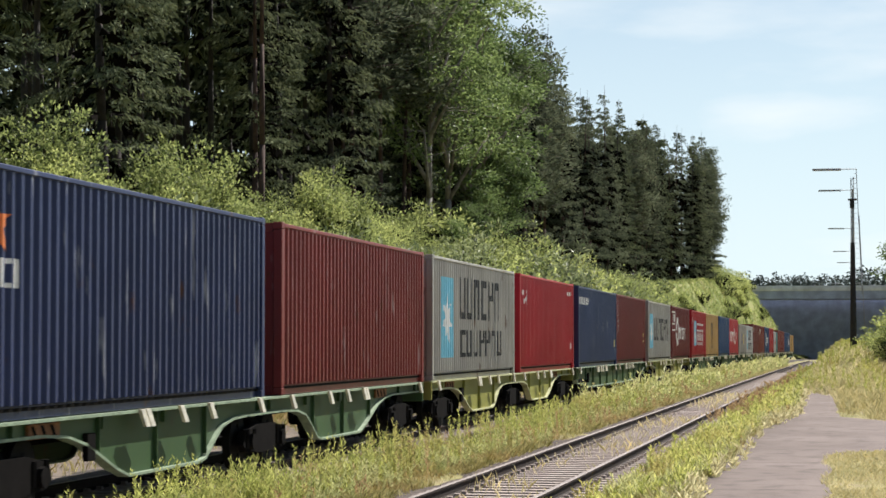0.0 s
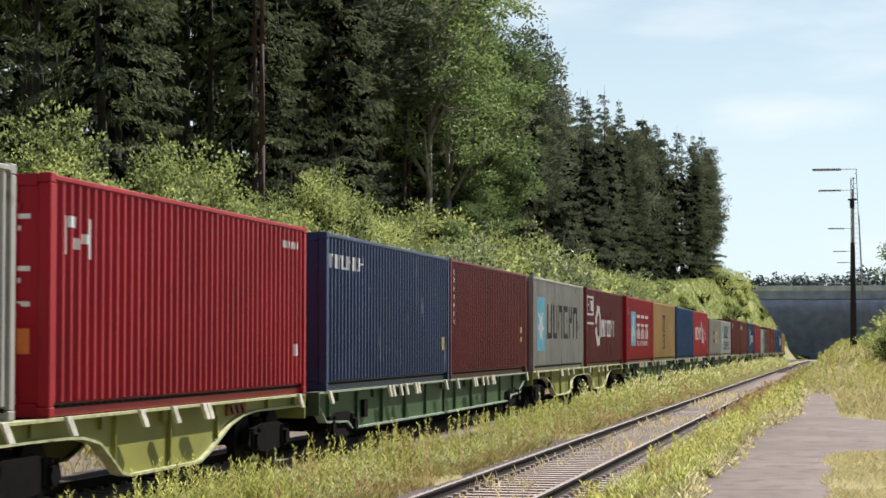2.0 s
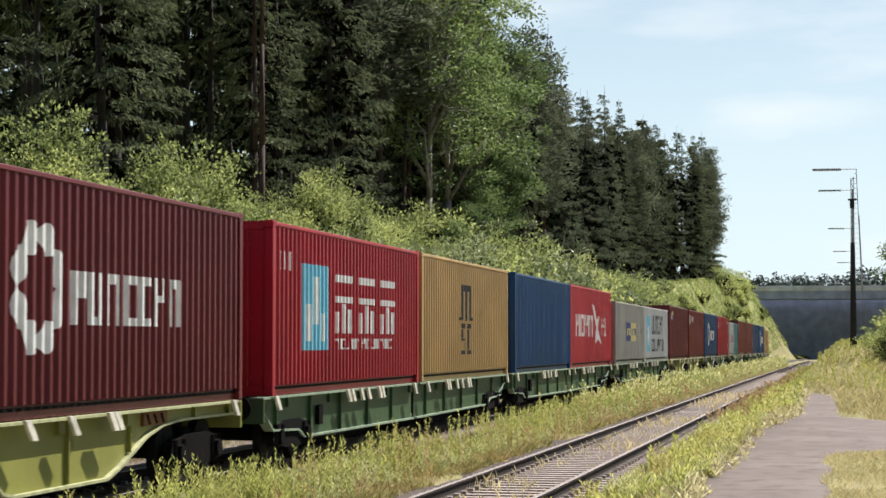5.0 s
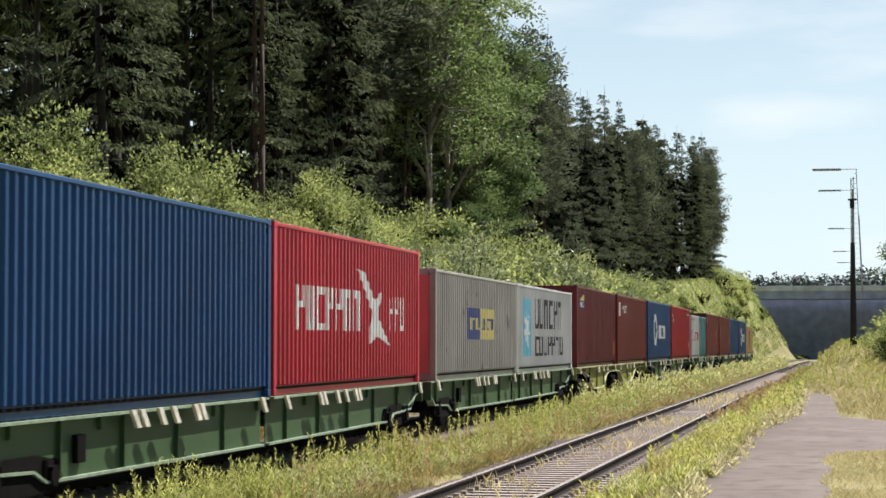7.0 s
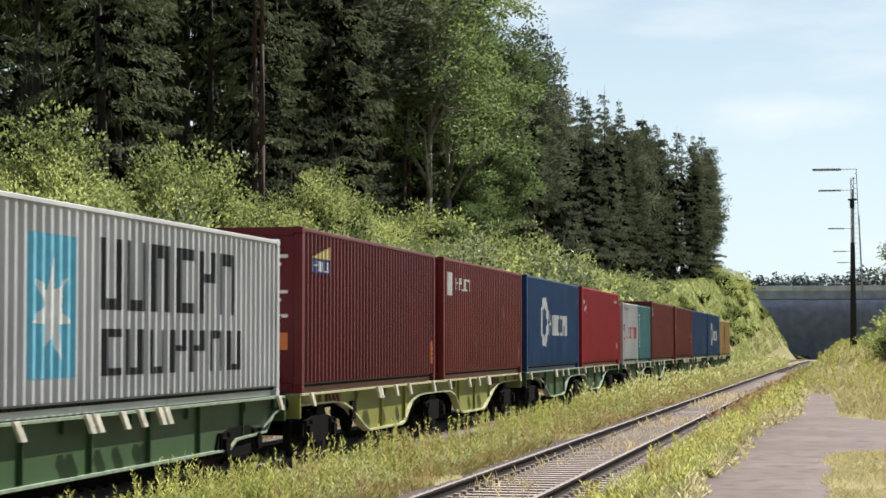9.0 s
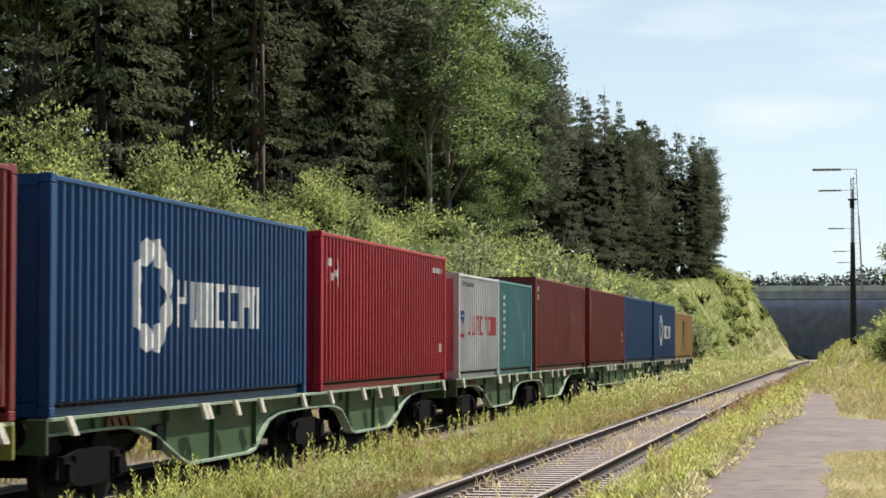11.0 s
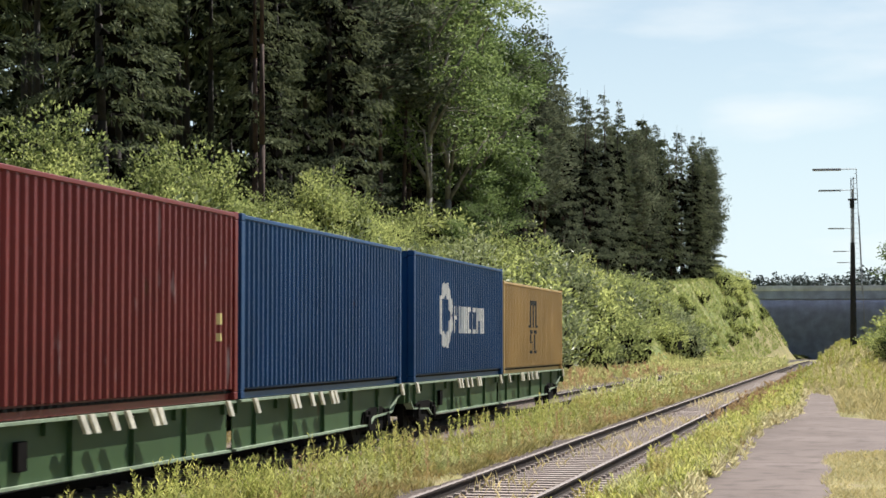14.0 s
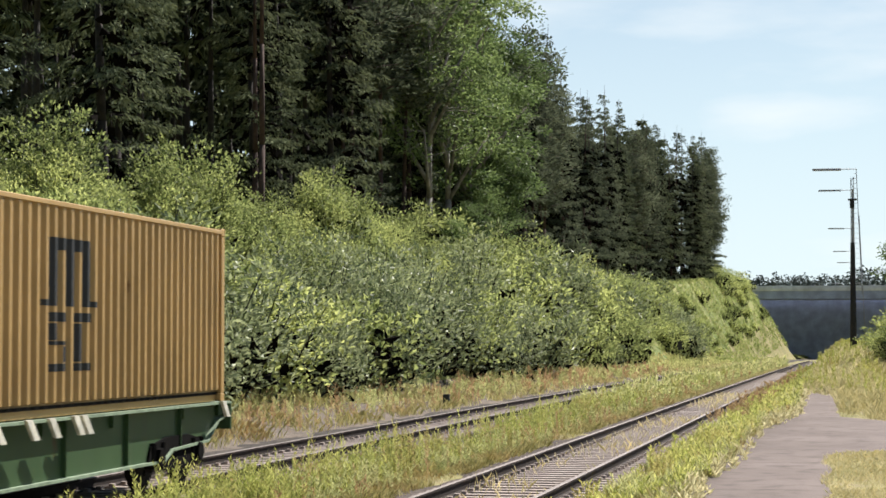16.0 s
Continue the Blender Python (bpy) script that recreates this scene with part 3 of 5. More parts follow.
def shrub(seed, h, spread, leaf, label, name="shrub", size=0.13, stems=13, per=110, slim=0.5, twigs=16):
    """A many-stemmed shrub: upright leafy shoots from the ground to uneven tips."""
    rng = np.random.RandomState(seed)
    b = new(name)
    tagged(b, label, "shrub", "shrubs on the cutting slope")
    bm = bmesh.new()
    P, A = [], []
    for i in range(stems):
        az, R = rng.rand() * 6.283, spread * rng.rand() ** 0.6
        hh = h * (0.55 + 0.5 * rng.rand()) * (1 - 0.35 * R / spread)
        e = np.array([math.cos(az) * R, math.sin(az) * R, hh])
        s0 = e * (0.25, 0.25, 0)
        rod(bm, tuple(s0 - (0, 0, 0.2)), tuple(e * (0.95, 0.95, 0.95)), 0.03, 0.008, 4)
        node = rng.rand(twigs) ** 0.8
        wide = (0.12 + 0.30 * np.sin(np.minimum(1, (1 - node) * 1.4 + 0.08) * 1.57)) * spread * 0.6
        twig = s0 + (e - s0) * node[:, None] + rng.normal(size=(twigs, 3)) * wide[:, None] * (1, 1, 0.55)
        at = rng.randint(twigs, size=per)
        d = rng.normal(size=(per, 3)) * (0.06 + 0.42 * wide[at])[:, None] * (1, 1, 0.7)
        P.append(twig[at] + d)
        A.append(d * (1, 1, 0.4) + rng.normal(size=(per, 3)) * 0.12 + (0, 0, 0.16))
    P, A = np.concatenate(P), np.concatenate(A)
    keep = P[:, 2] > 0.05
    part("woody_base", bm, M_BARK, b)
    V, F = leaves(P[keep], A[keep], size, size * slim, rng)
    # near-black leaves low inside the shrub paint its shaded gaps
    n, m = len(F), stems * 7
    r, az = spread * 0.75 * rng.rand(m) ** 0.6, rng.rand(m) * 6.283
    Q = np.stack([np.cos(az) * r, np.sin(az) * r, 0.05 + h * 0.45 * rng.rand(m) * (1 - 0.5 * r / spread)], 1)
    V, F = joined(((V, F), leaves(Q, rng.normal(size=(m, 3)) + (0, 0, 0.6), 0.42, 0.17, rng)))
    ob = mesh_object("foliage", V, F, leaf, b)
    ob.data.materials.append(M_GAPSHADE)
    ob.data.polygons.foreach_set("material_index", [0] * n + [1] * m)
    return b


def scatter_copies(protos, spots):
    """Stand a copy of one of protos at each (x, y, scale, kind or None)."""
    rng = random.Random(11)
    used = set()
    for x, y, k, which in spots:
        i = rng.randrange(len(protos)) if which is None else which
        z = ground_z(x, y) - 0.05
        m = pose(x, y, z, rng.uniform(-2, 2), rng.uniform(-2, 2), rng.uniform(0, 360))
        ob = protos[i]
        if i in used:
            ob = copy_thing(ob, m)
        else:
            ob.matrix_basis = m
            used.add(i)
        ob.scale = (k, k, k * rng.uniform(0.92, 1.08))
    for i, ob in enumerate(protos):
        if i not in used:
            for o in (*ob.children_recursive, ob):
                bpy.data.objects.remove(o)


def edge_spot(y, back):
    """A place that many metres behind the crest of the cutting."""
    return main_x(y) - crest(y)[1] - back, y


def build_forest():
    rng = random.Random(5)
    dark = "dark green spruce with drooping boughs above the cutting"
    protos = [spruce(21, 21, 3.6, 0.06, M_SPRUCE, M_BARK, dark), spruce(22, 24, 3.9, 0.1, M_SPRUCE, M_BARK, dark), spruce(23, 18, 3.2, 0.05, M_SPRUCE, M_BARK, dark),
              pine(31, 21, 3.3, 0.42, "tall pine with reddish trunk and clumped needles"), pine(32, 23, 3.0, 0.3, "tall pine with grey green needles"),
              spruce(24, 20, 2.9, 0.05, M_PINE, M_PINEBARK, "grey green conifer with ragged boughs on the slope top", 0.22),
              pine(33, 22, 2.6, 0.66, "tall pine with a long bare reddish trunk"),
              spruce(27, 21, 3.7, 0.06, M_SPRUCE, M_BARK, dark, coarse=True), spruce(28, 22, 3.4, 0.12, M_PINE, M_BARK, "grey green conifer deeper in the forest", coarse=True),
              spruce(29, 22, 3.8, 0.5, M_SPRUCE, M_BARK, "tall spruce deep in the forest with a bare lower trunk", coarse=True)]
    HEIGHTS = (21, 24, 18, 21, 23, 20, 22, 21, 22, 22)
    tall = lambda y: 22.5 - 3.0 * ease(100, 140, y) + 1.3 * ease(165, 180, y) - 0.8 * ease(205, 230, y) + 2.3 * ease(250, 310, y)
    spots = []
    for y, back, k in ((87.5, 1.2, 1.0), (90.0, 2.2, 0.95), (131.0, 2.5, 0.9)):
        x, yy = edge_spot(y, back)
        spots.append((x, yy, k, 6))
    # forest front along the crest, then deeper rows
    y = 58.0
    while y < 346:
        if 60 < y < 69:
            y = 69.5
        if 77 < y < 90:
            y = 91.0
        kind = rng.choice((0, 1, 2, 0, 1)) if y < 105 else rng.choice((5, 5, 4, 5, 0, 5)) if y > 165 else rng.choice((0, 3, 4, 5))
        x, yy = edge_spot(y, rng.uniform(1.5, 4.2) * (1 if y < 300 else 0.45))
        spots.append((x, yy, rng.uniform(0.82, 1.0) * tall(yy) / HEIGHTS[kind], kind))
        y += rng.uniform(3.0, 5.5) * (1.35 if y < 105 else 1 if y < 170 else 0.9)
    for back, step in ((7.5, 4.2), (12.0, 4.4), (17.0, 4.6), (23.0, 4.2), (30.0, 4.8), (38.0, 5.0)):
        y = 66.0 + back * 1.2
        while y < (335 if back < 35 else 240):
            x, yy = edge_spot(y, back + rng.uniform(-1.6, 1.6))
            kind = 9 if back < 20 and y < 165 else rng.choice((7, 7, 8))
            spots.append((x, yy, rng.uniform(0.85, 1.03) * tall(yy) / HEIGHTS[kind], kind))
            y += step * rng.uniform(0.8, 1.2) * (1 if y < 180 else 1.3)
    scatter_copies(protos, spots)
    # broad-leaved trees at the forest edge
    birch = [broadleaf(41, 17.5, 4.3, 0.2, M_BROAD, M_BIRCHBARK, "tall light green broad-leaved tree with forked pale limbs", 0.24, 330, 62),
             broadleaf(42, 14, 3.4, 0.15, M_BROAD, M_BARK, "light green broad-leaved tree at the forest edge", 0.22, 240, 60),
             broadleaf(43, 7, 2.2, 0.1, M_BROAD, M_BARK, "young broad-leaved tree at the forest edge", 0.18, 120, 55),
             broadleaf(44, 17.5, 4.0, 0.25, M_BROAD, M_BIRCHBARK, "tall airy broad-leaved tree with forked pale limbs", 0.22, 170, 55)]
    at = []
    for y, back, k, which in ((121, 0.6, 1.0, 3), (128, 0.8, 1.08, 3), (135, 0.8, 1.03, 0), (142, 1.2, 0.92, 0), (149, 1.8, 0.93, 1),
                              (117, -1.6, 0.45, 2), (127, -1.0, 0.55, 2), (134, -0.8, 0.7, 2), (141, -0.2, 0.8, 2)):
        x, yy = edge_spot(y, back)
        at.append((x, yy, k, which))
    at.append((5.6, 130.0, 0.92, 2))
    scatter_copies(birch, at)


def build_shrubs():
    rng = random.Random(8)
    a, b, c = "leafy light green shrub on the cutting slope", "silvery willow shrub on the cutting slope", "bright green young shrub with upright shoots"
    protos = [shrub(51, 3.4, 1.9, M_BUSH, a, size=0.155, stems=16, per=220, slim=0.65), shrub(52, 2.8, 1.7, M_BUSH, a, size=0.15, stems=14, per=220, slim=0.65), shrub(53, 3.5, 1.9, M_WILLOW, b, size=0.17, slim=0.38, stems=16, per=205),
              shrub(54, 4.4, 1.5, M_BUSH, c, size=0.135, stems=18, per=330, slim=0.55, twigs=30), shrub(55, 1.6, 1.1, M_BUSH, a, size=0.2, stems=9, per=130), shrub(56, 3.0, 2.0, M_WILLOW, b, size=0.165, slim=0.38, stems=16, per=205),
              shrub(61, 3.4, 1.9, M_BUSH, a, size=0.2, stems=14, per=115), shrub(62, 2.8, 1.7, M_BUSH, a, size=0.19, stems=13, per=115), shrub(63, 3.5, 1.9, M_WILLOW, b, size=0.27, slim=0.35, stems=14, per=110),
              shrub(64, 4.4, 1.5, M_BUSH, c, size=0.19, stems=13, per=130), shrub(65, 1.6, 1.1, M_BUSH, a, size=0.22, stems=8, per=90), shrub(66, 3.0, 2.0, M_WILLOW, b, size=0.27, slim=0.35, stems=14, per=110)]
    spots = []
    for row, (d0, d1) in enumerate(((6.3, 7.4), (7.6, 9.0), (9.2, 10.6), (10.8, 12.2), (12.3, 13.6))):
        y = 44.0 + row * 1.0
        end = (238, 232, 225, 215, 200)[row]
        while y < end:
            d = rng.uniform(d0, d1)
            kind = rng.choice((2, 5, 2, 0, 1)) if row < 2 and y < 130 else rng.choice((0, 1, 0, 3, 5)) if row < 4 else rng.choice((0, 1, 1, 4))
            k = rng.uniform(0.5, 1.75 if row < 3 else 1.3) * (0.75 if row > 2 and y > 120 else 1.0) * (0.85 if y > 170 else 1.0)
            if row > 1 and y < 112:
                kind, k = rng.choice((0, 1, 0)), min(k, 1.05) * (0.7 if row == 4 else 0.9)
            if row < 2 and 176 < y < 204:
                y += 3.0
                continue
            spots.append((main_x(y) - d, y, k, kind if y < 108 else kind + 6))
            y += rng.uniform(2.2, 3.6) * (1.3 if k > 1.15 else 1.0) * (1 if y < 120 else 1.25)
    # scattered low bushes on the open grassy slope further on
    for i in range(75):
        y = rng.uniform(235, 430)
        top, out = crest(y)
        spots.append((main_x(y) - rng.uniform(6.0, out), y, rng.uniform(0.5, 1.35), 10))
    for i in range(26):
        y = rng.uniform(330, 400)
        spots.append((main_x(y) - crest(y)[1] - rng.uniform(-1.5, 4), y, rng.uniform(1.0, 1.6), rng.choice((6, 7, 10))))
    # tall young bushes that stand out at the top of the slope
    for y, d, top in ((59.0, 12.8, 9.4), (57.4, 12.2, 8.0), (61.5, 12.4, 7.6), (69.5, 12.6, 9.0), (71.5, 12.2, 9.5), (73.5, 12.6, 8.7), (75.5, 12.2, 7.8), (81.0, 12.4, 8.5), (82.5, 11.8, 7.6),
                      (90.5, 12.4, 9.8), (92.5, 12.0, 10.0), (95.0, 12.4, 9.2), (98.0, 12.2, 8.4)):
        x = main_x(y) - d
        spots.append((x, y, (top - ground_z(x, y)) / 3.9, 3))
    # right bank
    for x, y, k, w in ((3.9, 128, 0.8, 0), (4.3, 131, 1.1, 1), (5.2, 127, 1.0, 0), (4.8, 136, 1.2, 3), (6.2, 133, 1.2, 0), (3.9, 141, 0.9, 1), (7.0, 140, 1.3, 3), (5.6, 150, 1.1, 0), (4.4, 152, 0.8, 1), (6.5, 158, 1.2, 0), (8, 150, 1.3, 3), (9.5, 160, 1.3, 0)):
        spots.append((x, y, k, w + 6))
    scatter_copies(protos, spots)


def build_far_woods():
    """The dark line of conifers on the hill beyond the bridge."""
    rng = np.random.RandomState(77)
    pieces = []
    for i in range(900):
        x, y = rng.uniform(-45, 75), rng.uniform(475, 600)
        z, h = ground_z(x, y), rng.uniform(7.0, 12.0) * (0.85 + 0.25 * ease(-20, 30, x))
        n = 70
        k = rng.rand(n)
        az = rng.rand(n) * 6.283
        R = (1 - k) * 1.6 + 0.05
        P = np.stack([x + np.cos(az) * R * 0.8, y + np.sin(az) * R * 0.8, z + k * h], 1)
        A = np.stack([np.cos(az), np.sin(az), -0.5 + 0 * k], 1)
        pieces.append(leaves(P, A, 0.75, 0.4, rng, 0.3))
    V, F = joined(pieces)
    ob = mesh_object("far_woods", V, F, M_FAR)
    tagged(ob, "dark distant conifer wood on the hill beyond the bridge", "woods", kind="stuff")


def blades(name, spots, height, width, material, seed, label, lean=0.75):
    """Grass as single tapering blades, each bent over at the tip."""
    rng = np.random.RandomState(seed)
    n = len(spots)
    az = rng.rand(n) * 6.283
    h = height * (0.45 + 0.9 * rng.rand(n)) * spots[:, 3]
    w = width * (0.6 + 0.8 * rng.rand(n)) * np.maximum(1.0, spots[:, 1] / 45.0)
    l = lean * (0.3 + rng.rand(n)) * h
    dx, dy = np.cos(az), np.sin(az)
    base = spots[:, :3]
    side = np.stack([-dy * w, dx * w, 0 * w], 1)
    mid = base + np.stack([dx * l * 0.35, dy * l * 0.35, h * 0.6], 1)
    tip = base + np.stack([dx * l, dy * l, h], 1)
    V = np.stack([base - side * 0.5, base + side * 0.5, mid + side * 0.4, tip, mid - side * 0.4], 1).reshape(-1, 3)
    k = np.arange(n)[:, None] * 5
    F = k + np.array([[0, 1, 2, 3, 4]])
    ob = mesh_object(name, V, F, material)
    return tagged(ob, label, "grass", kind="stuff")


def weeds(name, spots, height, material, seed, label, leaf=1.0, n=27):
    """Tall weeds: an upright stem set with narrow leaves."""
    rng = np.random.RandomState(seed)
    pieces = []
    for x, y, z, k in spots:
        h = height * (0.5 + 0.7 * rng.rand()) * k
        s = (np.arange(n) + rng.rand(n)) / n
        az = rng.rand(n) * 6.283
        lean = rng.normal(size=2) * 0.12 * h
        P = np.stack([x + lean[0] * s, y + lean[1] * s, z + h * s], 1)
        A = np.stack([np.cos(az), np.sin(az), 0.5 + 0.9 * s], 1)
        wide = max(1.0, y / 45.0)
        pieces.append(leaves(P, A, 0.075 * leaf * wide ** 0.5, 0.019 * leaf * wide, rng))
        pieces.append(leaves(np.array([[x, y, z]]), np.array([[lean[0], lean[1], h]]), h * 0.95, 0.012 * wide, rng))
    V, F = joined(pieces)
    ob = mesh_object(name, V, F, material)
    return tagged(ob, label, "weeds", kind="stuff")


def strewn(count, y0, y1, xlo, xhi, seed, power=1.9, patch=0.0, clump=0.6):
    """Places on the ground between two lines, thicker near, in clumps."""
    rng = np.random.RandomState(seed)
    out = []
    while len(out) < count:
        y = y0 + (y1 - y0) * rng.rand() ** power
        a, b = xlo(y), xhi(y)
        x = a + (b - a) * rng.rand()
        v = noise.noise((x * clump, y * clump * 0.6, seed))
        if v + rng.rand() * 0.5 < patch:
            continue
        out.append((x, y, ground_z(x, y) - 0.02, 0.75 + 0.6 * max(-0.4, v)))
    return np.array(out)


def build_grass():
    mid_a, mid_b = (lambda y: main_x(y) + 2.3), (lambda y: side_x(y) - 1.75)
    blades("verge_grass", strewn(42000, 22, 240, mid_a, mid_b, 61), 0.2, 0.008, M_GRASS, 1, "yellow green grass between the two tracks")
    weeds("verge_weeds", strewn(3200, 22, 190, mid_a, lambda y: side_x(y) - 2.5, 62, 1.7, 0.0), 0.68, M_WEED, 2, "tall yellow green weeds between the two tracks")
    weeds("verge_weeds", strewn(950, 22, 200, lambda y: main_x(y) + 1.5, lambda y: main_x(y) + 2.4, 63, 1.6, 0.05), 0.78, M_WEED, 3, "weeds along the edge of the main track")
    weeds("verge_weeds", strewn(1500, 22, 190, mid_a, lambda y: side_x(y) - 2.1, 75, 1.7, 0.0), 0.5, M_PALEWEED, 16, "pale green weeds and dry stalks between the two tracks")
    weeds("verge_weeds", strewn(1100, 68, 240, lambda y: main_x(y) + 1.6, lambda y: main_x(y) + 3.6, 81, 1.1, 0.0), 0.95, M_PALEWEED, 21, "tall weeds that half hide the far main track", 1.5, 18)
    weeds("sorrel_stalks", strewn(330, 26, 150, lambda y: main_x(y) + 2.0, lambda y: side_x(y) - 2.0, 82, 1.3, 0.22), 0.62, M_SORREL, 22, "rusty brown sorrel stalks between the two tracks", 1.0, 20)
    weeds("sorrel_stalks", strewn(420, 40, 170, lambda y: main_x(y) - 6.0, lambda y: main_x(y) - 3.2, 83, 1.1, 0.3), 0.6, M_SORREL, 23, "rusty brown sorrel stalks at the foot of the slope", 1.2, 18)
    near_a, near_b = (lambda y: side_x(y) + 1.3), (lambda y: path_edges(y)[0] + 0.12)
    blades("trackside_grass", strewn(34000, 22, 110, near_a, near_b, 64, 1.7), 0.19, 0.007, M_GRASS, 4, "tufted grass between siding and path")
    blades("trackside_dry_grass", strewn(9000, 22, 120, near_a, near_b, 65, 1.7, 0.1), 0.24, 0.006, M_DRY, 5, "dry pale grass between siding and path")
    weeds("trackside_weeds", strewn(2400, 24, 130, near_a, near_b, 66, 1.5, 0.0), 0.32, M_PALEWEED, 6, "low weeds between siding and path")
    weeds("trackside_tufts", strewn(1100, 24, 100, near_a, near_b, 84, 1.4, 0.3, 1.1), 0.42, M_WEED, 24, "leafy green tufts between siding and path", 1.25, 24)
    weeds("trackside_tufts", strewn(380, 24, 90, lambda y: path_edges(y)[0] - 0.25, lambda y: path_edges(y)[0] + 0.35, 85, 1.4, 0.15, 0.9), 0.24, M_DRY, 25, "pale tufts that creep over the edge of the path", 1.3, 20)
    weeds("trackside_tufts", strewn(260, 58, 150, lambda y: side_x(y) + 0.95, lambda y: side_x(y) + 1.9, 86, 1.1, 0.0), 0.5, M_SORREL, 26, "rusty brown tufts along the siding", 1.6, 18)
    blades("bank_grass", strewn(12000, 24, 41, lambda y: path_edges(y)[1] - 0.1, lambda y: 3.0, 67, 1.2), 0.11, 0.007, M_DRY, 7, "short dry grass beside the path")
    blades("bank_grass", strewn(30000, 54, 200, lambda y: path_edges(y)[1] - 2.0 * ease(74, 92, y), lambda y: 9.0, 68, 1.5), 0.34, 0.010, M_DRY, 8, "tall pale grass on the rising bank")
    weeds("bank_weeds", strewn(1100, 78, 190, lambda y: -2.2, lambda y: 8.0, 69, 1.0, 0.1), 0.6, M_WEED, 9, "tall green weeds on the rising bank")
    blades("foot_grass", strewn(24000, 24, 260, lambda y: main_x(y) - 7.0, lambda y: main_x(y) - 2.9, 70, 1.5, 0.18), 0.3, 0.014, M_GRASS, 10, "yellow grass at the foot of the slope")
    weeds("foot_weeds", strewn(1700, 26, 250, lambda y: main_x(y) - 6.6, lambda y: main_x(y) - 3.6, 71, 1.4, 0.3), 0.55, M_PALEWEED, 12, "yellow green weeds at the foot of the slope")
    blades("slope_grass", strewn(26000, 200, 445, lambda y: main_x(y) - crest(y)[1] - 3, lambda y: main_x(y) - 4.0, 72, 1.0), 0.5, 0.02, M_SLOPEGRASS, 13, "long yellow green grass on the open slope")
    rows = strewn(900, 22, 90, lambda y: side_x(y) - 0.7, lambda y: side_x(y) + 0.7, 73, 1.2, 0.1)
    rows[:, 2] = [fall(y) - 0.2 for y in rows[:, 1]]
    blades("sleeper_grass", rows, 0.2, 0.01, M_DRY, 14, "sparse dry grass between the rails")


build_forest()
build_shrubs()
build_far_woods()
build_grass()


# ---- train ----
DECK = 1.16                     # container floor above the rail heads
HIGH, LOW, LONG = 2.896, 2.591, 12.192


def ran(t):
    """Metres that the train has run by t seconds."""
    lag = np.interp(t, (0, 1.5, 3.5, 5.0, 7.0, 9.0, 11.4, 12.5, 14.5, 16.0), (0.0, -0.5, -0.55, -0.4, -0.1, -0.15, -0.3, -0.2, 0.05, 0.45))
    return 18.697 * t + 0.0436 * t * t - 0.00104 * t ** 3 + float(lag)


PITCH, DEPTH = 0.278, 0.046


def ripple(y, h0):
    """Depth of the corrugation at y along a side panel that starts at h0."""
    k = ((y - h0) % PITCH) / PITCH
    if k < 0.26:
        return 0.0
    if k < 0.5:
        return -DEPTH * (k - 0.26) / 0.24
    if k < 0.76:
        return -DEPTH
    return -DEPTH * (1 - (k - 0.76) / 0.24)


def breaks(y0, y1, h0):
    out = []
    i = math.floor((y0 - h0) / PITCH) - 1
    while h0 + i * PITCH < y1 + PITCH:
        out += [h0 + (i + f) * PITCH for f in (0, 0.26, 0.5, 0.76)]
        i += 1
    return [y for y in out if y0 + 1e-4 < y < y1 - 1e-4]


def corrugated(x, y0, y1, z0, z1):
    """A side panel in the plane x, ribs upright."""
    s = 1 if x > 0 else -1
    ys = [y0] + breaks(y0, y1, y0) + [y1]
    bm = bmesh.new()
    lo = [bm.verts.new((x + s * ripple(y, y0), y, z0)) for y in ys]
    hi = [bm.verts.new((x + s * ripple(y, y0), y, z1)) for y in ys]
    for i in range(len(ys) - 1):
        q = (lo[i], lo[i + 1], hi[i + 1], hi[i])
        bm.faces.new(q if s > 0 else q[::-1])
    return bm


def paint(name, outlines, material, parent, panel_x, h0, label=""):
    """Marks painted on a ribbed side: flat outlines in (y, z), cut at the ribs and pressed onto them. A list of groups gives one mark each."""
    if isinstance(outlines[0][0], list):
        return [paint("letter", group, material, parent, panel_x, h0, label) for group in outlines]
    bm = bmesh.new()
    for poly in outlines:
        bm.faces.new([bm.verts.new((0, y, z)) for y, z in poly])
    bmesh.ops.remove_doubles(bm, verts=bm.verts, dist=0.002)
    ys = [v.co.y for v in bm.verts]
    for y in breaks(min(ys), max(ys), h0):
        bmesh.ops.bisect_plane(bm, geom=bm.verts[:] + bm.edges[:] + bm.faces[:], plane_co=(0, y, 0), plane_no=(0, 1, 0))
    bm.normal_update()
    for f in bm.faces:
        if f.normal.x < 0:
            f.normal_flip()
    for v in bm.verts:
        v.co.x = panel_x + ripple(v.co.y, h0) + 0.004
    return part(name, bm, material, parent, label)


def rect(y0, y1, z0, z1):
    return [(y0, z0), (y1, z0), (y1, z1), (y0, z1)]


def disc(y, z, r, n=14):
    return [(y + r * math.cos(6.2832 * i / n), z + r * math.sin(6.2832 * i / n)) for i in range(n)]


def star(y, z, r, points=7, inner=0.42, sy=1.0):
    return [(y + sy * (r if i % 2 == 0 else r * inner) * math.sin(3.14159 * i / points), z + (r if i % 2 == 0 else r * inner) * math.cos(3.14159 * i / points)) for i in range(2 * points)]


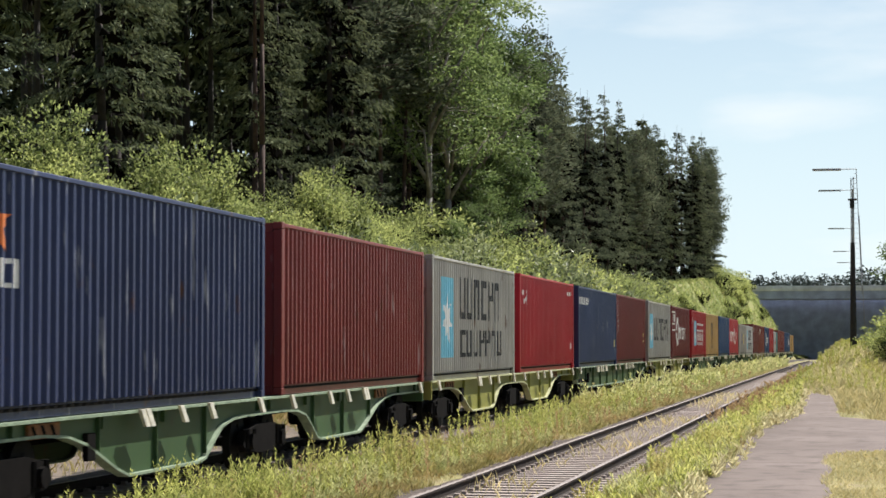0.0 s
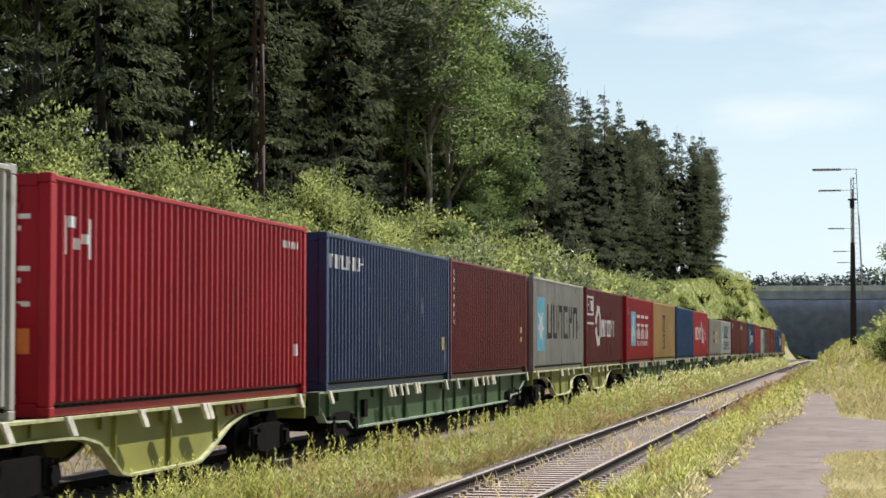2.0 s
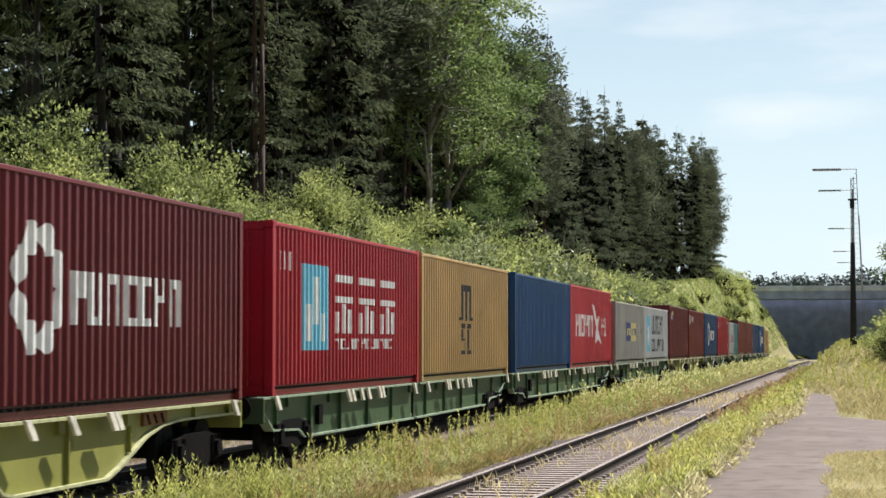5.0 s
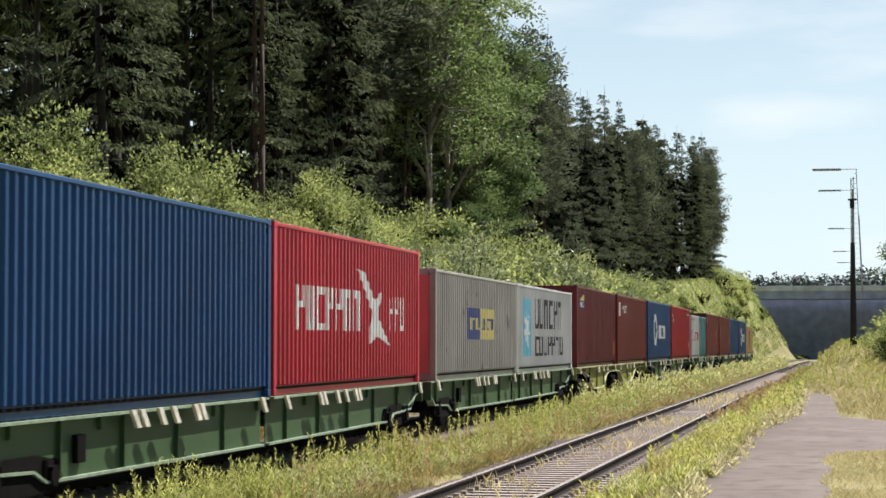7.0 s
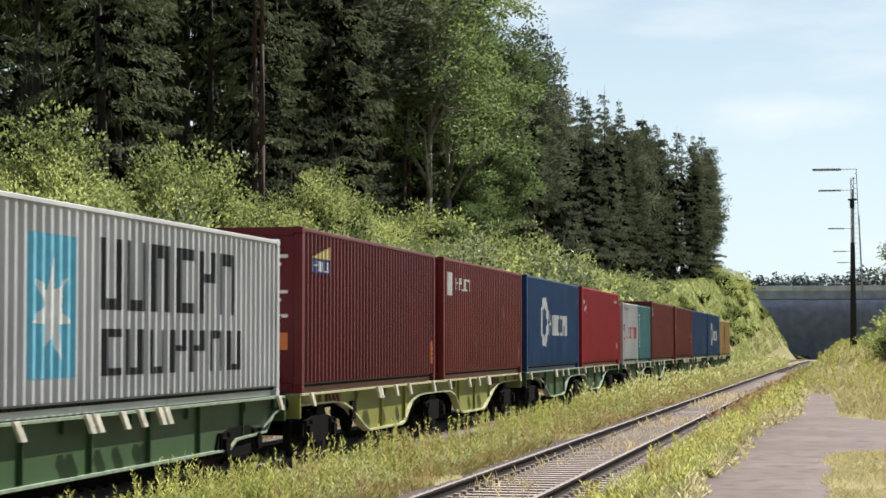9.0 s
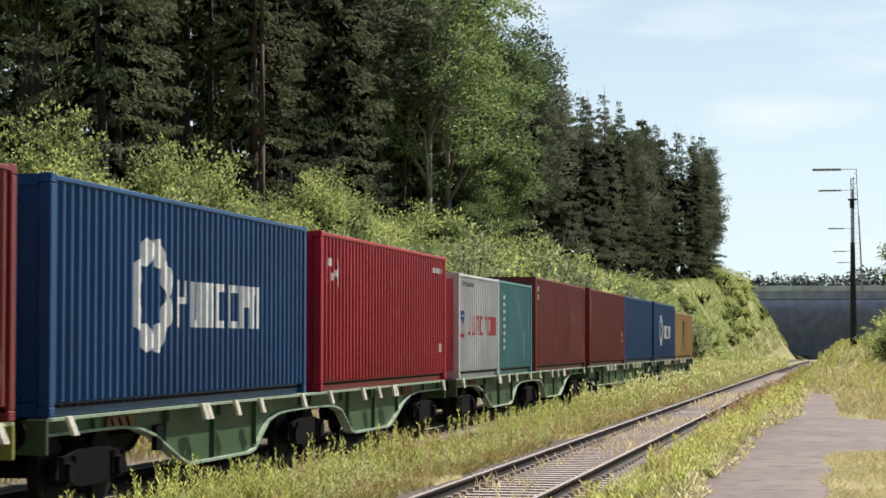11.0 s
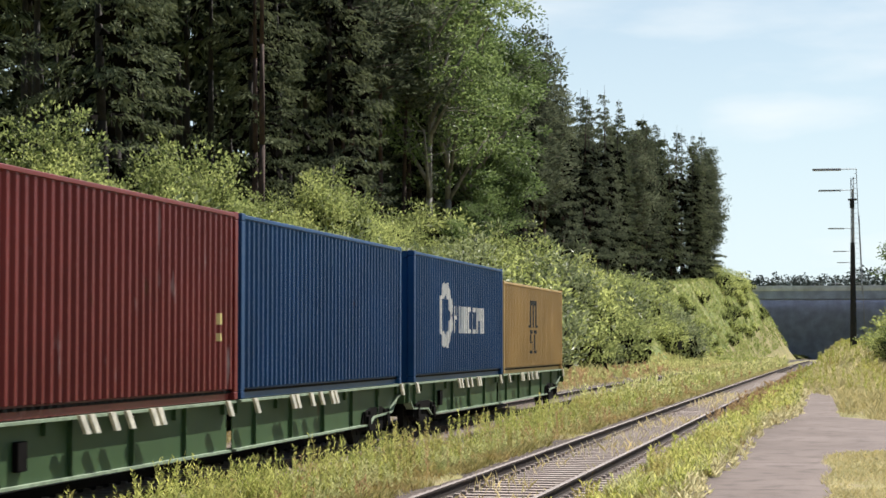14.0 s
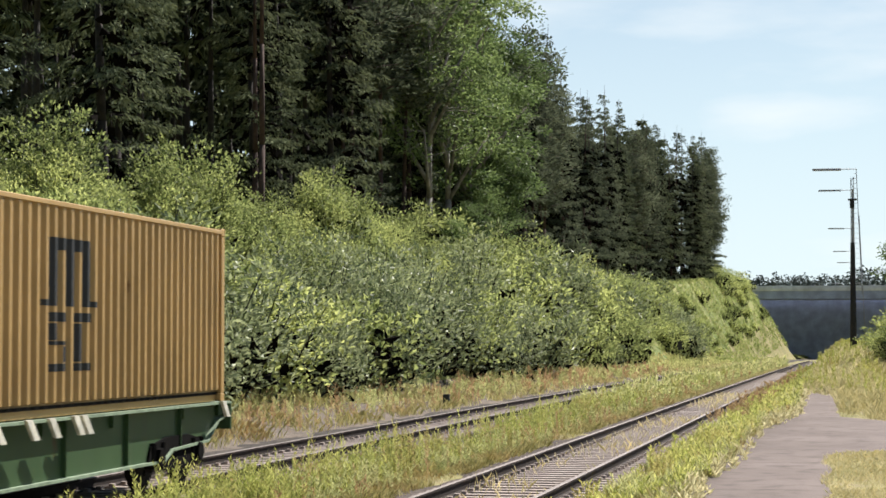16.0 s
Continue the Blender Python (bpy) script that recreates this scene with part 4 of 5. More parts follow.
def word(y0, z0, count, w, h, gap=0.3, seed=0, stroke=0.3):
    """A row of plain upright marks where a word stands, one group of bars for each."""
    rng = random.Random(seed)
    out, y = [], y0
    for i in range(count):
        b = w * stroke
        one = [rect(y, y + b, z0, z0 + h)]
        kind = rng.randrange(4)
        if kind < 3:
            one.append(rect(y + w - b, y + w, z0 + (h * 0.5 if kind == 1 else 0), z0 + h))
        if kind == 0:
            one.append(rect(y + b + 0.01, y + w - b - 0.01, z0 + h * 0.8, z0 + h))
        if kind == 1:
            one.append(rect(y + b + 0.01, y + w - b - 0.01, z0 + h * 0.5, z0 + h * 0.64))
        if kind == 2:
            one.append(rect(y + b + 0.01, y + w - b - 0.01, z0, z0 + h * 0.16))
        if kind == 3:
            one.append(rect(y + b + 0.01, y + w, z0 + h * 0.82, z0 + h))
            one.append(rect(y + b + 0.01, y + w, z0, z0 + h * 0.16))
        out.append(one)
        y += w * (1 + gap)
    return out


def container(length, height, material, label, marks=None, frame_material=None, end_material=None, name="shipping_container"):
    """A steel box: frame of posts and rails, ribbed sides, ribbed front, doors with lock rods, corner castings. Near end at y = 0."""
    c = new(name)
    tagged(c, label, "shipping container", "containers on the train")
    fm = frame_material or material
    W = 1.219
    bm = bmesh.new()
    for x in (-1, 1):
        for y0, y1 in ((0.0, 0.16), (length - 0.16, length)):
            box(bm, x * W - (0.15 if x > 0 else 0), x * W + (0 if x > 0 else 0.15), y0, y1, 0.12, height - 0.12, 0.012)
        box(bm, x * W - (0.06 if x > 0 else 0.004), x * W + (0.004 if x > 0 else 0.06), 0.17, length - 0.17, height - 0.085, height - 0.02, 0.01)
    for y0, y1 in ((0.02, 0.13), (length - 0.13, length - 0.02)):
        box(bm, -W + 0.17, W - 0.17, y0, y1, height - 0.15, height - 0.01)
        box(bm, -W + 0.17, W - 0.17, y0, y1, 0.0, 0.16)
    part("frame", bm, fm, c)
    for x in (-1, 1):
        part("bottom_rail", boxed(*sorted((x * (W - 0.13), x * (W - 0.09))), 0.17, length - 0.17, 0.0, 0.17, bevel=0.01), fm, c)
    part("side_panel", corrugated(W - 0.012, 0.16, length - 0.16, 0.172, height - 0.08), material, c)
    part("side_panel", corrugated(-W + 0.012, 0.16, length - 0.16, 0.16, height - 0.10), material, c)
    part("roof", boxed(-W + 0.06, W - 0.06, 0.13, length - 0.13, height - 0.05, height - 0.025), material, c)
    part("floor", boxed(-W + 0.06, W - 0.06, 0.13, length - 0.13, 0.1, 0.14), M_UNDER, c)
    bm = bmesh.new()
    n = 12
    for i in range(n):
        a, b = -W + 0.15 + (2 * W - 0.3) * i / n, -W + 0.15 + (2 * W - 0.3) * (i + 1) / n
        box(bm, a, b, length - (0.06 if i % 2 else 0.10), length - 0.03 - (0 if i % 2 else 0.04), 0.16, height - 0.15)
    part("end_panel", bm, material, c)
    for s in (-1, 1):
        x0, x1 = sorted((s * 0.01, s * (W - 0.155)))
        door = part("door", boxed(x0, x1, 0.05, 0.10, 0.16, height - 0.15, bevel=0.008), end_material or material, c)
        for k in (0.28, 0.78):
            bm = bmesh.new()
            rod(bm, (s * k, 0.03, 0.14), (s * k, 0.03, height - 0.13), 0.018, None, 6)
            for z in (0.3, height * 0.45, height - 0.4):
                box(bm, s * k - 0.06, s * k + 0.06, 0.015, 0.05, z - 0.04, z + 0.04)
            part("lock_rod", bm, end_material or material, door)
    for x in (-1, 1):
        for y in (0.0, length - 0.178):
            for z in (0.0, height - 0.118):
                part("corner_casting", boxed(*sorted((x * (W + 0.003), x * (W - 0.162))), y - 0.003, y + 0.18, z, z + 0.12, bevel=0.012), fm, c)
    if marks:
        marks(c, W - 0.012, 0.16)
    return c


def sill_outline(kind, sections):
    top = DECK - 0.03
    pts = [(0.0, top - 0.24)]
    for y, d in sections:
        pts.append((y, top - d))
    L = sections[-1][0]
    return [(0.0, top), (L, top)] + [(y, z) for y, z in reversed(pts[1:])] + [(0.0, top - sections[0][1])]


BELLY = [(0.0, 0.19), (2.8, 0.19), (3.6, 0.23), (4.3, 0.36), (5.4, 0.72), (5.9, 0.84), (9.0, 0.84), (9.35, 0.79), (9.8, 0.55), (10.2, 0.36), (10.8, 0.27), (11.4, 0.25), (12.75, 0.24)]
FLAT_HALF = [(0.0, 0.22), (0.35, 0.26), (0.9, 0.55), (2.6, 0.60), (3.0, 0.74), (12.6, 0.76)]


def bogie(wagon, y):
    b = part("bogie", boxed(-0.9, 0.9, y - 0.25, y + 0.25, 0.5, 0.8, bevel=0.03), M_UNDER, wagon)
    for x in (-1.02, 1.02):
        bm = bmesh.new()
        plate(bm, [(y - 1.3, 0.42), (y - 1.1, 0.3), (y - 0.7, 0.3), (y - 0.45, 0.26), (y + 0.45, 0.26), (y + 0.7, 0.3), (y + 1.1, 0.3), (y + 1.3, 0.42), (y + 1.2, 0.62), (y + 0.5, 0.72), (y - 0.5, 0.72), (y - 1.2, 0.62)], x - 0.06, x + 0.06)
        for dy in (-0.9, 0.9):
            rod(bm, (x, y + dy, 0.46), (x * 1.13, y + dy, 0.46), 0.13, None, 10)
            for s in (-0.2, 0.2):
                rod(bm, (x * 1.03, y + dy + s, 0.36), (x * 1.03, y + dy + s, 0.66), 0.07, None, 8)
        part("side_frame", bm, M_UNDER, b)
    for dy in (-0.9, 0.9):
        bm = bmesh.new()
        rod(bm, (-0.9, 0, 0), (0.9, 0, 0), 0.08, None, 10)
        for x in (-0.8, 0.8):
            rod(bm, (x - 0.065, 0, 0), (x + 0.065, 0, 0), 0.46, None, 28)
            s = 0.03 if x > 0 else -0.03
            for k in range(4):
                a = 1.5708 * k
                rod(bm, (x + s - 0.05, 0.24 * math.cos(a), 0.24 * math.sin(a)), (x + s + 0.05, 0.24 * math.cos(a), 0.24 * math.sin(a)), 0.05, None, 6)
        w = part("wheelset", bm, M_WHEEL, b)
        w.location = (0, y + dy, 0.46)
        WHEELSETS.append(w)
    return b


WHEELSETS = []


def flap(wagon, y, side, wide=0.17):
    """A pale folding container stop hanging over the sill's edge."""
    bm = bmesh.new()
    s = 1 if side > 0 else -1
    plate(bm, [(y, DECK - 0.0), (y + wide, DECK - 0.0), (y + wide + 0.24, DECK - 0.24), (y + 0.24, DECK - 0.24)], s * 1.225, s * 1.27)
    part("container_stop", bm, M_FLAP, wagon, "pale folding container stop")


def sill(wagon, sections, side, paint_, mirror=None):
    out = sill_outline("", sections)
    if mirror is not None:
        out = [(mirror - y, z) for y, z in out][::-1]
    s = 1 if side > 0 else -1
    bm = bmesh.new()
    plate(bm, out, *sorted((s * 1.03, s * 1.045)))
    bmesh.ops.recalc_face_normals(bm, faces=bm.faces)
    ob = part("side_sill", bm, paint_, wagon)
    # flanges in a paler colour along the upper and lower edges
    bm = bmesh.new()
    n = len(out)
    for i in range(n):
        (ya, za), (yb, zb) = out[i], out[(i + 1) % n]
        if abs(ya - yb) < 0.02:
            continue
        t = 0.018
        w = 1.2 if min(za, zb) > DECK - 0.05 else 1.12
        q = [(s * 0.95, ya, za), (s * w, ya, za), (s * w, yb, zb), (s * 0.95, yb, zb)]
        lo = [bm.verts.new((x, y, z - t)) for x, y, z in q]
        hi = [bm.verts.new((x, y, z + t)) for x, y, z in q]
        bm.faces.new(hi)
        bm.faces.new(lo[::-1])
        for k in range(4):
            bm.faces.new((lo[k], lo[(k + 1) % 4], hi[(k + 1) % 4], hi[k]))
    bmesh.ops.recalc_face_normals(bm, faces=bm.faces)
    part("flange", bm, M_EDGE_YELLOW if paint_ == M_YELLOW else M_EDGE_GREEN, ob, "flange paler than the sill")
    ys = [y for y, z in out]
    y = min(ys) + 1.2
    deep = lambda v: np.interp(v if mirror is None else mirror - v, [a for a, b in sections], [b for a, b in sections])
    while y < max(ys) - 1.0:
        d = float(deep(y))
        if d > 0.5:
            part("stiffener", boxed(*sorted((s * 1.045, s * 1.10)), y - 0.012, y + 0.012, DECK - 0.03 - d + 0.03, DECK - 0.06), paint_, ob)
        y += 2.3 if d > 0.5 else 0.4
    return ob


def wagon(kind, paint_, label):
    """A container wagon, near end at y = 0, 25.5 m long."""
    w = new("container_wagon")
    tagged(w, label, "railway wagon", "wagons of the train")
    L = 25.5
    belly = kind == "belly"
    for side in (1, -1):
        if belly:
            sill(w, BELLY, side, paint_)
            sill(w, BELLY, side, paint_, mirror=L)
        else:
            sill(w, FLAT_HALF, side, paint_)
            sill(w, FLAT_HALF, side, paint_, mirror=L)
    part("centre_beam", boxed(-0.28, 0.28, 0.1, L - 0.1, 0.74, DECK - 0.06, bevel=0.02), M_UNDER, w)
    for y in [0.25, 2.0, 5.0, 7.5, 10.0, 12.4, 13.1, 15.5, 18.0, 20.5, 23.5, 25.25]:
        part("cross_beam", boxed(-1.1, 1.1, y - 0.1, y + 0.1, DECK - 0.22, DECK - 0.045), paint_, w)
    for y in ((1.9, 12.75, 23.6) if belly else (2.3, 23.2)):
        bogie(w, y)
    for y0, y1 in ((-0.02, 0.06), (L - 0.06, L + 0.02)):
        part("headstock", boxed(-1.2, 1.2, y0, y1, 0.72, DECK - 0.03, bevel=0.01), paint_, w)
    for y, s in ((0, -1), (L, 1)):
        bm = bmesh.new()
        rod(bm, (0, y, 0.95), (0, y + s * 0.42, 0.95), 0.11, None, 8)
        box(bm, -0.2, 0.2, y + s * 0.42 - 0.12, y + s * 0.42 + 0.12, 0.78, 1.12, 0.03)
        part("coupler", bm, M_UNDER, w)
        for x in (-0.88, 0.88):
            bm = bmesh.new()
            rod(bm, (x, y, 0.98), (x, y + s * 0.3, 0.98), 0.1, None, 10)
            rod(bm, (x, y + s * 0.3, 0.98), (x, y + s * 0.34, 0.98), 0.2, None, 14)
            part("buffer", bm, M_UNDER, w)
    spots = (0.5, 5.9, 6.12, 7.6, 9.0, 11.7, 13.7, 16.4, 17.8, 19.2, 19.42, 24.8) if belly else (0.5, 5.6, 5.95, 6.7, 7.3, 8.3, 8.6, 11.9, 13.4, 15.7, 16.0, 17.0, 17.7, 18.5, 18.8, 24.8)
    for side in (1, -1):
        for y in spots:
            flap(w, y, side)
    bm = bmesh.new()
    box(bm, 1.046, 1.12, 4.3 if belly else 4.0, 4.6 if belly else 4.3, DECK - 0.6, DECK - 0.25, 0.01)
    part("equipment_box", bm, M_UNDER, w)
    if belly:
        for y in (3.0, L - 3.8):
            part("warning_plate", boxed(1.046, 1.10, y - 0.6, y + 0.4, DECK - 0.25, DECK - 0.07, bevel=0.01), M_RUSTY, w, "rusty orange warning plate")
            bm = bmesh.new()
            for i in range(3):
                plate(bm, [(y - 0.55 + 0.3 * i, DECK - 0.09), (y - 0.45 + 0.3 * i, DECK - 0.09), (y - 0.33 + 0.3 * i, DECK - 0.23), (y - 0.43 + 0.3 * i, DECK - 0.23)], 1.10, 1.104)
            part("warning_stripe", bm, M_UNDER, w)
    return w


# ---- paint of the boxes ----
P_BLUEGREY = painted_steel("dark slate blue paint", (0.029, 0.039, 0.094), 0.7, 0.7, 0.4, 0.6)
P_BROWN = painted_steel("faded brown red paint", (0.165, 0.028, 0.026), 0.9, 0.7, 0.4, 0.4)
P_OXIDE = painted_steel("dull oxide red paint", (0.155, 0.025, 0.023), 0.6, 0.5, 0.4, 0.2)
P_MAROON = painted_steel("maroon paint", (0.12, 0.016, 0.02), 0.4, 0.2)
P_GREY = painted_steel("dirty light grey paint", (0.32, 0.305, 0.275), 1.7, 1.1)
P_PALE = painted_steel("pale grey white paint", (0.46, 0.455, 0.45), 0.7, 0.4)
P_RED = painted_steel("bright red paint", (0.31, 0.013, 0.024), 0.3, 0.15)
P_SLATE = painted_steel("slate blue grey paint", (0.028, 0.045, 0.105), 0.5, 0.4, 0.4, 0.35)
P_TAN = painted_steel("ochre tan paint", (0.41, 0.26, 0.105), 0.4, 0.3)
P_BLUE = painted_steel("blue paint", (0.010, 0.052, 0.145), 0.4, 0.2)
P_SCARLET = painted_steel("scarlet paint", (0.42, 0.03, 0.045), 0.4, 0.2)
P_PINK = painted_steel("faded pinkish brown paint", (0.27, 0.13, 0.11), 0.8, 0.5)
P_PINKRED = painted_steel("pinkish red paint", (0.48, 0.13, 0.14), 0.7, 0.4)
P_TEAL = painted_steel("scuffed teal paint", (0.065, 0.19, 0.20), 0.9, 0.7, 0.4, 0.9)


def serial(c, x, h0, height, length):
    """Small serial bars near the far upper corner, and a warning label."""
    paint("serial_marks", [[rect(length - 1.5 + 0.11 * i, length - 1.43 + 0.11 * i, height - 0.42, height - 0.30)] for i in range(9)], M_WHITE, c, x, h0)


def marks_shipping(c, x, h0):
    paint("emblem", [star(1.15, 2.2, 0.42, 5, 0.35)], M_ORANGE, c, x, h0, "orange star emblem")
    paint("lettering", word(0.6, 1.5, 5, 0.2, 0.33, 0.25, 3), M_WHITE, c, x, h0)


def marks_twoline(c, x, h0, height=HIGH):
    k = height / LOW
    paint("emblem_panel", [rect(1.1, 2.68, 0.46 * k, 2.17 * k)], M_SKYBLUE, c, x, h0, "light blue emblem panel")
    paint("emblem_star", [star(1.89, 1.26 * k, 0.66, 7, 0.4)], M_WHITE, c, x + 0.004, h0, "white star emblem")
    paint("lettering", word(3.54, 1.30 * k, 6, 0.8, 0.92 * k, 0.31, 5, 0.27), M_BLACK, c, x, h0)
    paint("lettering", word(3.65, 0.46 * k, 7, 0.70, 0.60 * k, 0.32, 9, 0.27), M_BLACK, c, x, h0)


def marks_twoline_low(c, x, h0):
    marks_twoline(c, x, h0, LOW)


def marks_oneline(c, x, h0):
    paint("emblem_panel", [rect(0.88, 2.43, 0.62, 2.28)], M_SKYBLUE, c, x, h0, "light blue emblem panel")
    paint("emblem_star", [star(1.65, 1.42, 0.68, 7, 0.4)], M_WHITE, c, x + 0.004, h0, "white star emblem")
    paint("lettering", word(3.17, 1.0, 6, 0.98, 1.1, 0.30, 5, 0.25), M_BLACK, c, x, h0)


def marks_corner(c, x, h0):
    paint("emblem", [[rect(0.52, 0.66, 1.95, 2.42)], [rect(0.67, 0.95, 2.28, 2.42)], [rect(0.8, 1.0, 2.02, 2.16)], [rect(1.32, 1.5, 1.92, 2.42)], [rect(1.12, 1.31, 2.1, 2.22)]], M_WHITE, c, x, h0)
    paint("warning_label", [rect(11.5, 11.75, 0.65, 0.85)], M_WHITE, c, x, h0)
    serial(c, x, h0, HIGH, LONG)


def marks_small_word(c, x, h0):
    paint("lettering", word(0.35, 2.25, 8, 0.28, 0.26, 0.25, 2), M_WHITE, c, x, h0)
    paint("warning_label", [rect(11.3, 11.6, 0.7, 1.0)], M_YELL, c, x, h0)


def marks_upright(c, x, h0):
    paint("lettering", [[rect(0.44, 0.66, 2.52 - 0.2 * i, 2.63 - 0.2 * i)] for i in range(7)], M_WHITE, c, x, h0)
    paint("warning_label", [[rect(11.2, 11.45, 1.15, 1.32)], [rect(11.2, 11.45, 0.9, 1.02)]], M_YELL, c, x, h0)


def ring(y, z, ry, rz):
    """A scalloped ring as a closed strip."""
    n, strip = 48, []
    for i in range(n):
        quad = []
        for k, side in ((i, 1), (i + 1, 1), (i + 1, -1), (i, -1)):
            a = 6.2832 * (k % n) / n
            w = side * (0.07 + 0.14 * abs(math.sin(4 * a)))
            quad.append((y + (ry + w) * math.cos(a), z + (rz + w) * math.sin(a)))
        strip.append(quad)
    return strip


def marks_ring(c, x, h0, y=3.85):
    paint("emblem", ring(y, 1.52, 0.66, 0.62), M_WHITE, c, x, h0, "white ring emblem of round spots")
    paint("lettering", word(y + 1.05, 1.1, 7, 0.5, 0.66, 0.27, 4, 0.36), M_WHITE, c, x, h0)


def marks_ring_box(c, x, h0):
    paint("emblem_box", [[(0.3, 1.88), (2.15, 1.88), (2.03, 1.96), (0.42, 1.96)], [(2.15, 1.88), (2.15, 2.6), (2.03, 2.52), (2.03, 1.96)], [(2.15, 2.6), (0.3, 2.6), (0.42, 2.52), (2.03, 2.52)], [(0.3, 2.6), (0.3, 1.88), (0.42, 1.96), (0.42, 2.52)]], M_WHITE, c, x, h0)
    paint("lettering", word(0.55, 2.05, 3, 0.38, 0.38, 0.25, 1), M_WHITE, c, x, h0)
    paint("lettering", [rect(0.3, 2.15, 1.55, 1.63)], M_WHITE, c, x, h0)
    marks_ring(c, x, h0, 3.7)


def marks_port(c, x, h0):
    marks = [[rect(0.5, 0.62, 2.1, 2.42)], [rect(0.75, 0.9, 2.1, 2.42)], [rect(1.1, 1.25, 2.1, 2.42)]]
    paint("emblem", marks, M_WHITE, c, x, h0)
    paint("emblem_panel", [rect(2.05, 3.94, 0.74, 2.26)], M_SKYBLUE, c, x, h0, "light blue emblem panel")
    paint("emblem_mark", [[rect(2.3, 2.65, 0.9, 1.55)], [rect(2.85, 3.2, 1.2, 2.05)], [rect(3.4, 3.7, 0.9, 1.4)]], M_WHITE, c, x + 0.004, h0)
    bars = []
    for i in range(3):
        y = 4.43 + 1.95 * i
        bars += [[rect(y, y + 1.4, 2.0, 2.14), rect(y, y + 1.4, 1.62, 1.74), rect(y + 0.55, y + 0.8, 1.05, 1.6), rect(y + 0.1, y + 0.4, 1.05, 1.45), rect(y + 1.0, y + 1.3, 1.05, 1.5)]]
    paint("lettering", bars, M_WHITE, c, x, h0)
    paint("lettering", word(4.43, 0.75, 12, 0.32, 0.2, 0.35, 6), M_WHITE, c, x, h0)


def marks_stack(c, x, h0):
    h = 1.0 if c["label"].startswith("ochre tan high") else 0.93
    big = [rect(5.00, 5.35, 1.42, 2.3), rect(5.57, 5.87, 1.42, 2.3), rect(6.09, 6.45, 1.42, 2.3), rect(5.36, 5.56, 2.14, 2.3), rect(5.88, 6.08, 2.14, 2.3), rect(4.80, 4.99, 1.42, 1.5), rect(6.46, 6.65, 1.42, 1.5)]
    left = [rect(5.05, 5.65, 1.22, 1.34), rect(5.05, 5.25, 0.98, 1.2), rect(5.05, 5.65, 0.92, 0.97), rect(5.45, 5.65, 0.7, 0.9), rect(5.05, 5.65, 0.58, 0.68)]
    right = [rect(5.90, 6.50, 1.22, 1.34), rect(5.90, 6.13, 0.7, 1.2), rect(5.90, 6.50, 0.58, 0.68)]
    paint("letter", [[(y, z * h) for y, z in q] for q in big], M_BLACK, c, x, h0)
    paint("letter", [[(y, z * h) for y, z in q] for q in left], M_BLACK, c, x, h0)
    paint("letter", [[(y, z * h) for y, z in q] for q in right], M_BLACK, c, x, h0)


def marks_word_figure(c, x, h0):
    paint("lettering", word(1.52, 1.1, 7, 0.58, 0.78, 0.22, 8, 0.32), M_WHITE, c, x, h0)
    paint("lettering", word(9.1, 1.12, 3, 0.44, 0.7, 0.22, 3, 0.34), M_WHITE, c, x, h0)
    paint("emblem", [[(6.2, 2.3), (6.8, 2.26), (7.75, 1.7), (8.4, 1.95), (8.05, 1.4), (8.5, 1.15), (9.2, 0.8), (8.0, 1.0), (7.2, 0.82), (7.35, 1.2), (7.45, 1.5)]], M_WHITE, c, x, h0, "white abstract emblem")


def marks_square(c, x, h0):
    paint("emblem_panel", [rect(4.3, 6.2, 0.95, 1.75)], M_NAVYL, c, x, h0, "navy emblem panel")
    paint("emblem_panel", [rect(6.2, 8.4, 0.95, 1.75)], M_YELL, c, x, h0, "pale yellow emblem panel")
    paint("lettering", word(4.6, 1.2, 4, 0.32, 0.3, 0.3, 2), M_YELL, c, x + 0.004, h0)
    paint("lettering", word(6.35, 1.2, 5, 0.3, 0.3, 0.3, 7), M_NAVYL, c, x + 0.004, h0)


def marks_badge(c, x, h0):
    paint("emblem_panel", [rect(0.75, 2.1, 2.12, 2.36)], M_NAVYL, c, x, h0, "navy badge")
    paint("emblem_panel", [[(0.75, 2.38), (2.1, 2.38), (2.1, 2.62)]], M_YELL, c, x, h0)
    paint("lettering", word(0.85, 2.15, 3, 0.3, 0.18, 0.3, 1), M_WHITE, c, x + 0.004, h0)
    paint("warning_label", [rect(11.8, 12.0, 0.4, 0.9)], M_ORANGE, c, x, h0)


def marks_two_bars(c, x, h0):
    paint("emblem", [rect(0.6, 1.25, 2.0, 2.56)], M_WHITE, c, x, h0)
    paint("lettering", word(1.7, 2.15, 5, 0.32, 0.3, 0.25, 3), M_WHITE, c, x, h0)


def marks_redword(c, x, h0):
    paint("emblem", [[rect(0.3, 0.85, 1.55, 1.66)], [[(0.36, 1.52), (0.79, 1.52), (0.62, 1.22), (0.53, 1.22)]]], M_NAVYL, c, x, h0)
    paint("emblem", [[rect(0.3, 0.85, 1.0, 1.09)], [rect(0.53, 0.62, 1.1, 1.21)]], M_REDL, c, x, h0)
    paint("lettering", word(1.35, 1.06, 4, 0.44, 0.5, 0.3, 5, 0.34) + word(3.85, 1.06, 4, 0.38, 0.5, 0.3, 6, 0.34), M_REDL, c, x, h0)
    paint("lettering", word(0.5, 2.28, 9, 0.15, 0.1, 0.3, 2), M_BLACK, c, x, h0)


def marks_top(c, x, h0):
    paint("lettering", [[rect(0.5, 0.72, 2.45, 2.6)], [rect(0.5, 0.72, 2.2, 2.36)]], M_WHITE, c, x, h0)


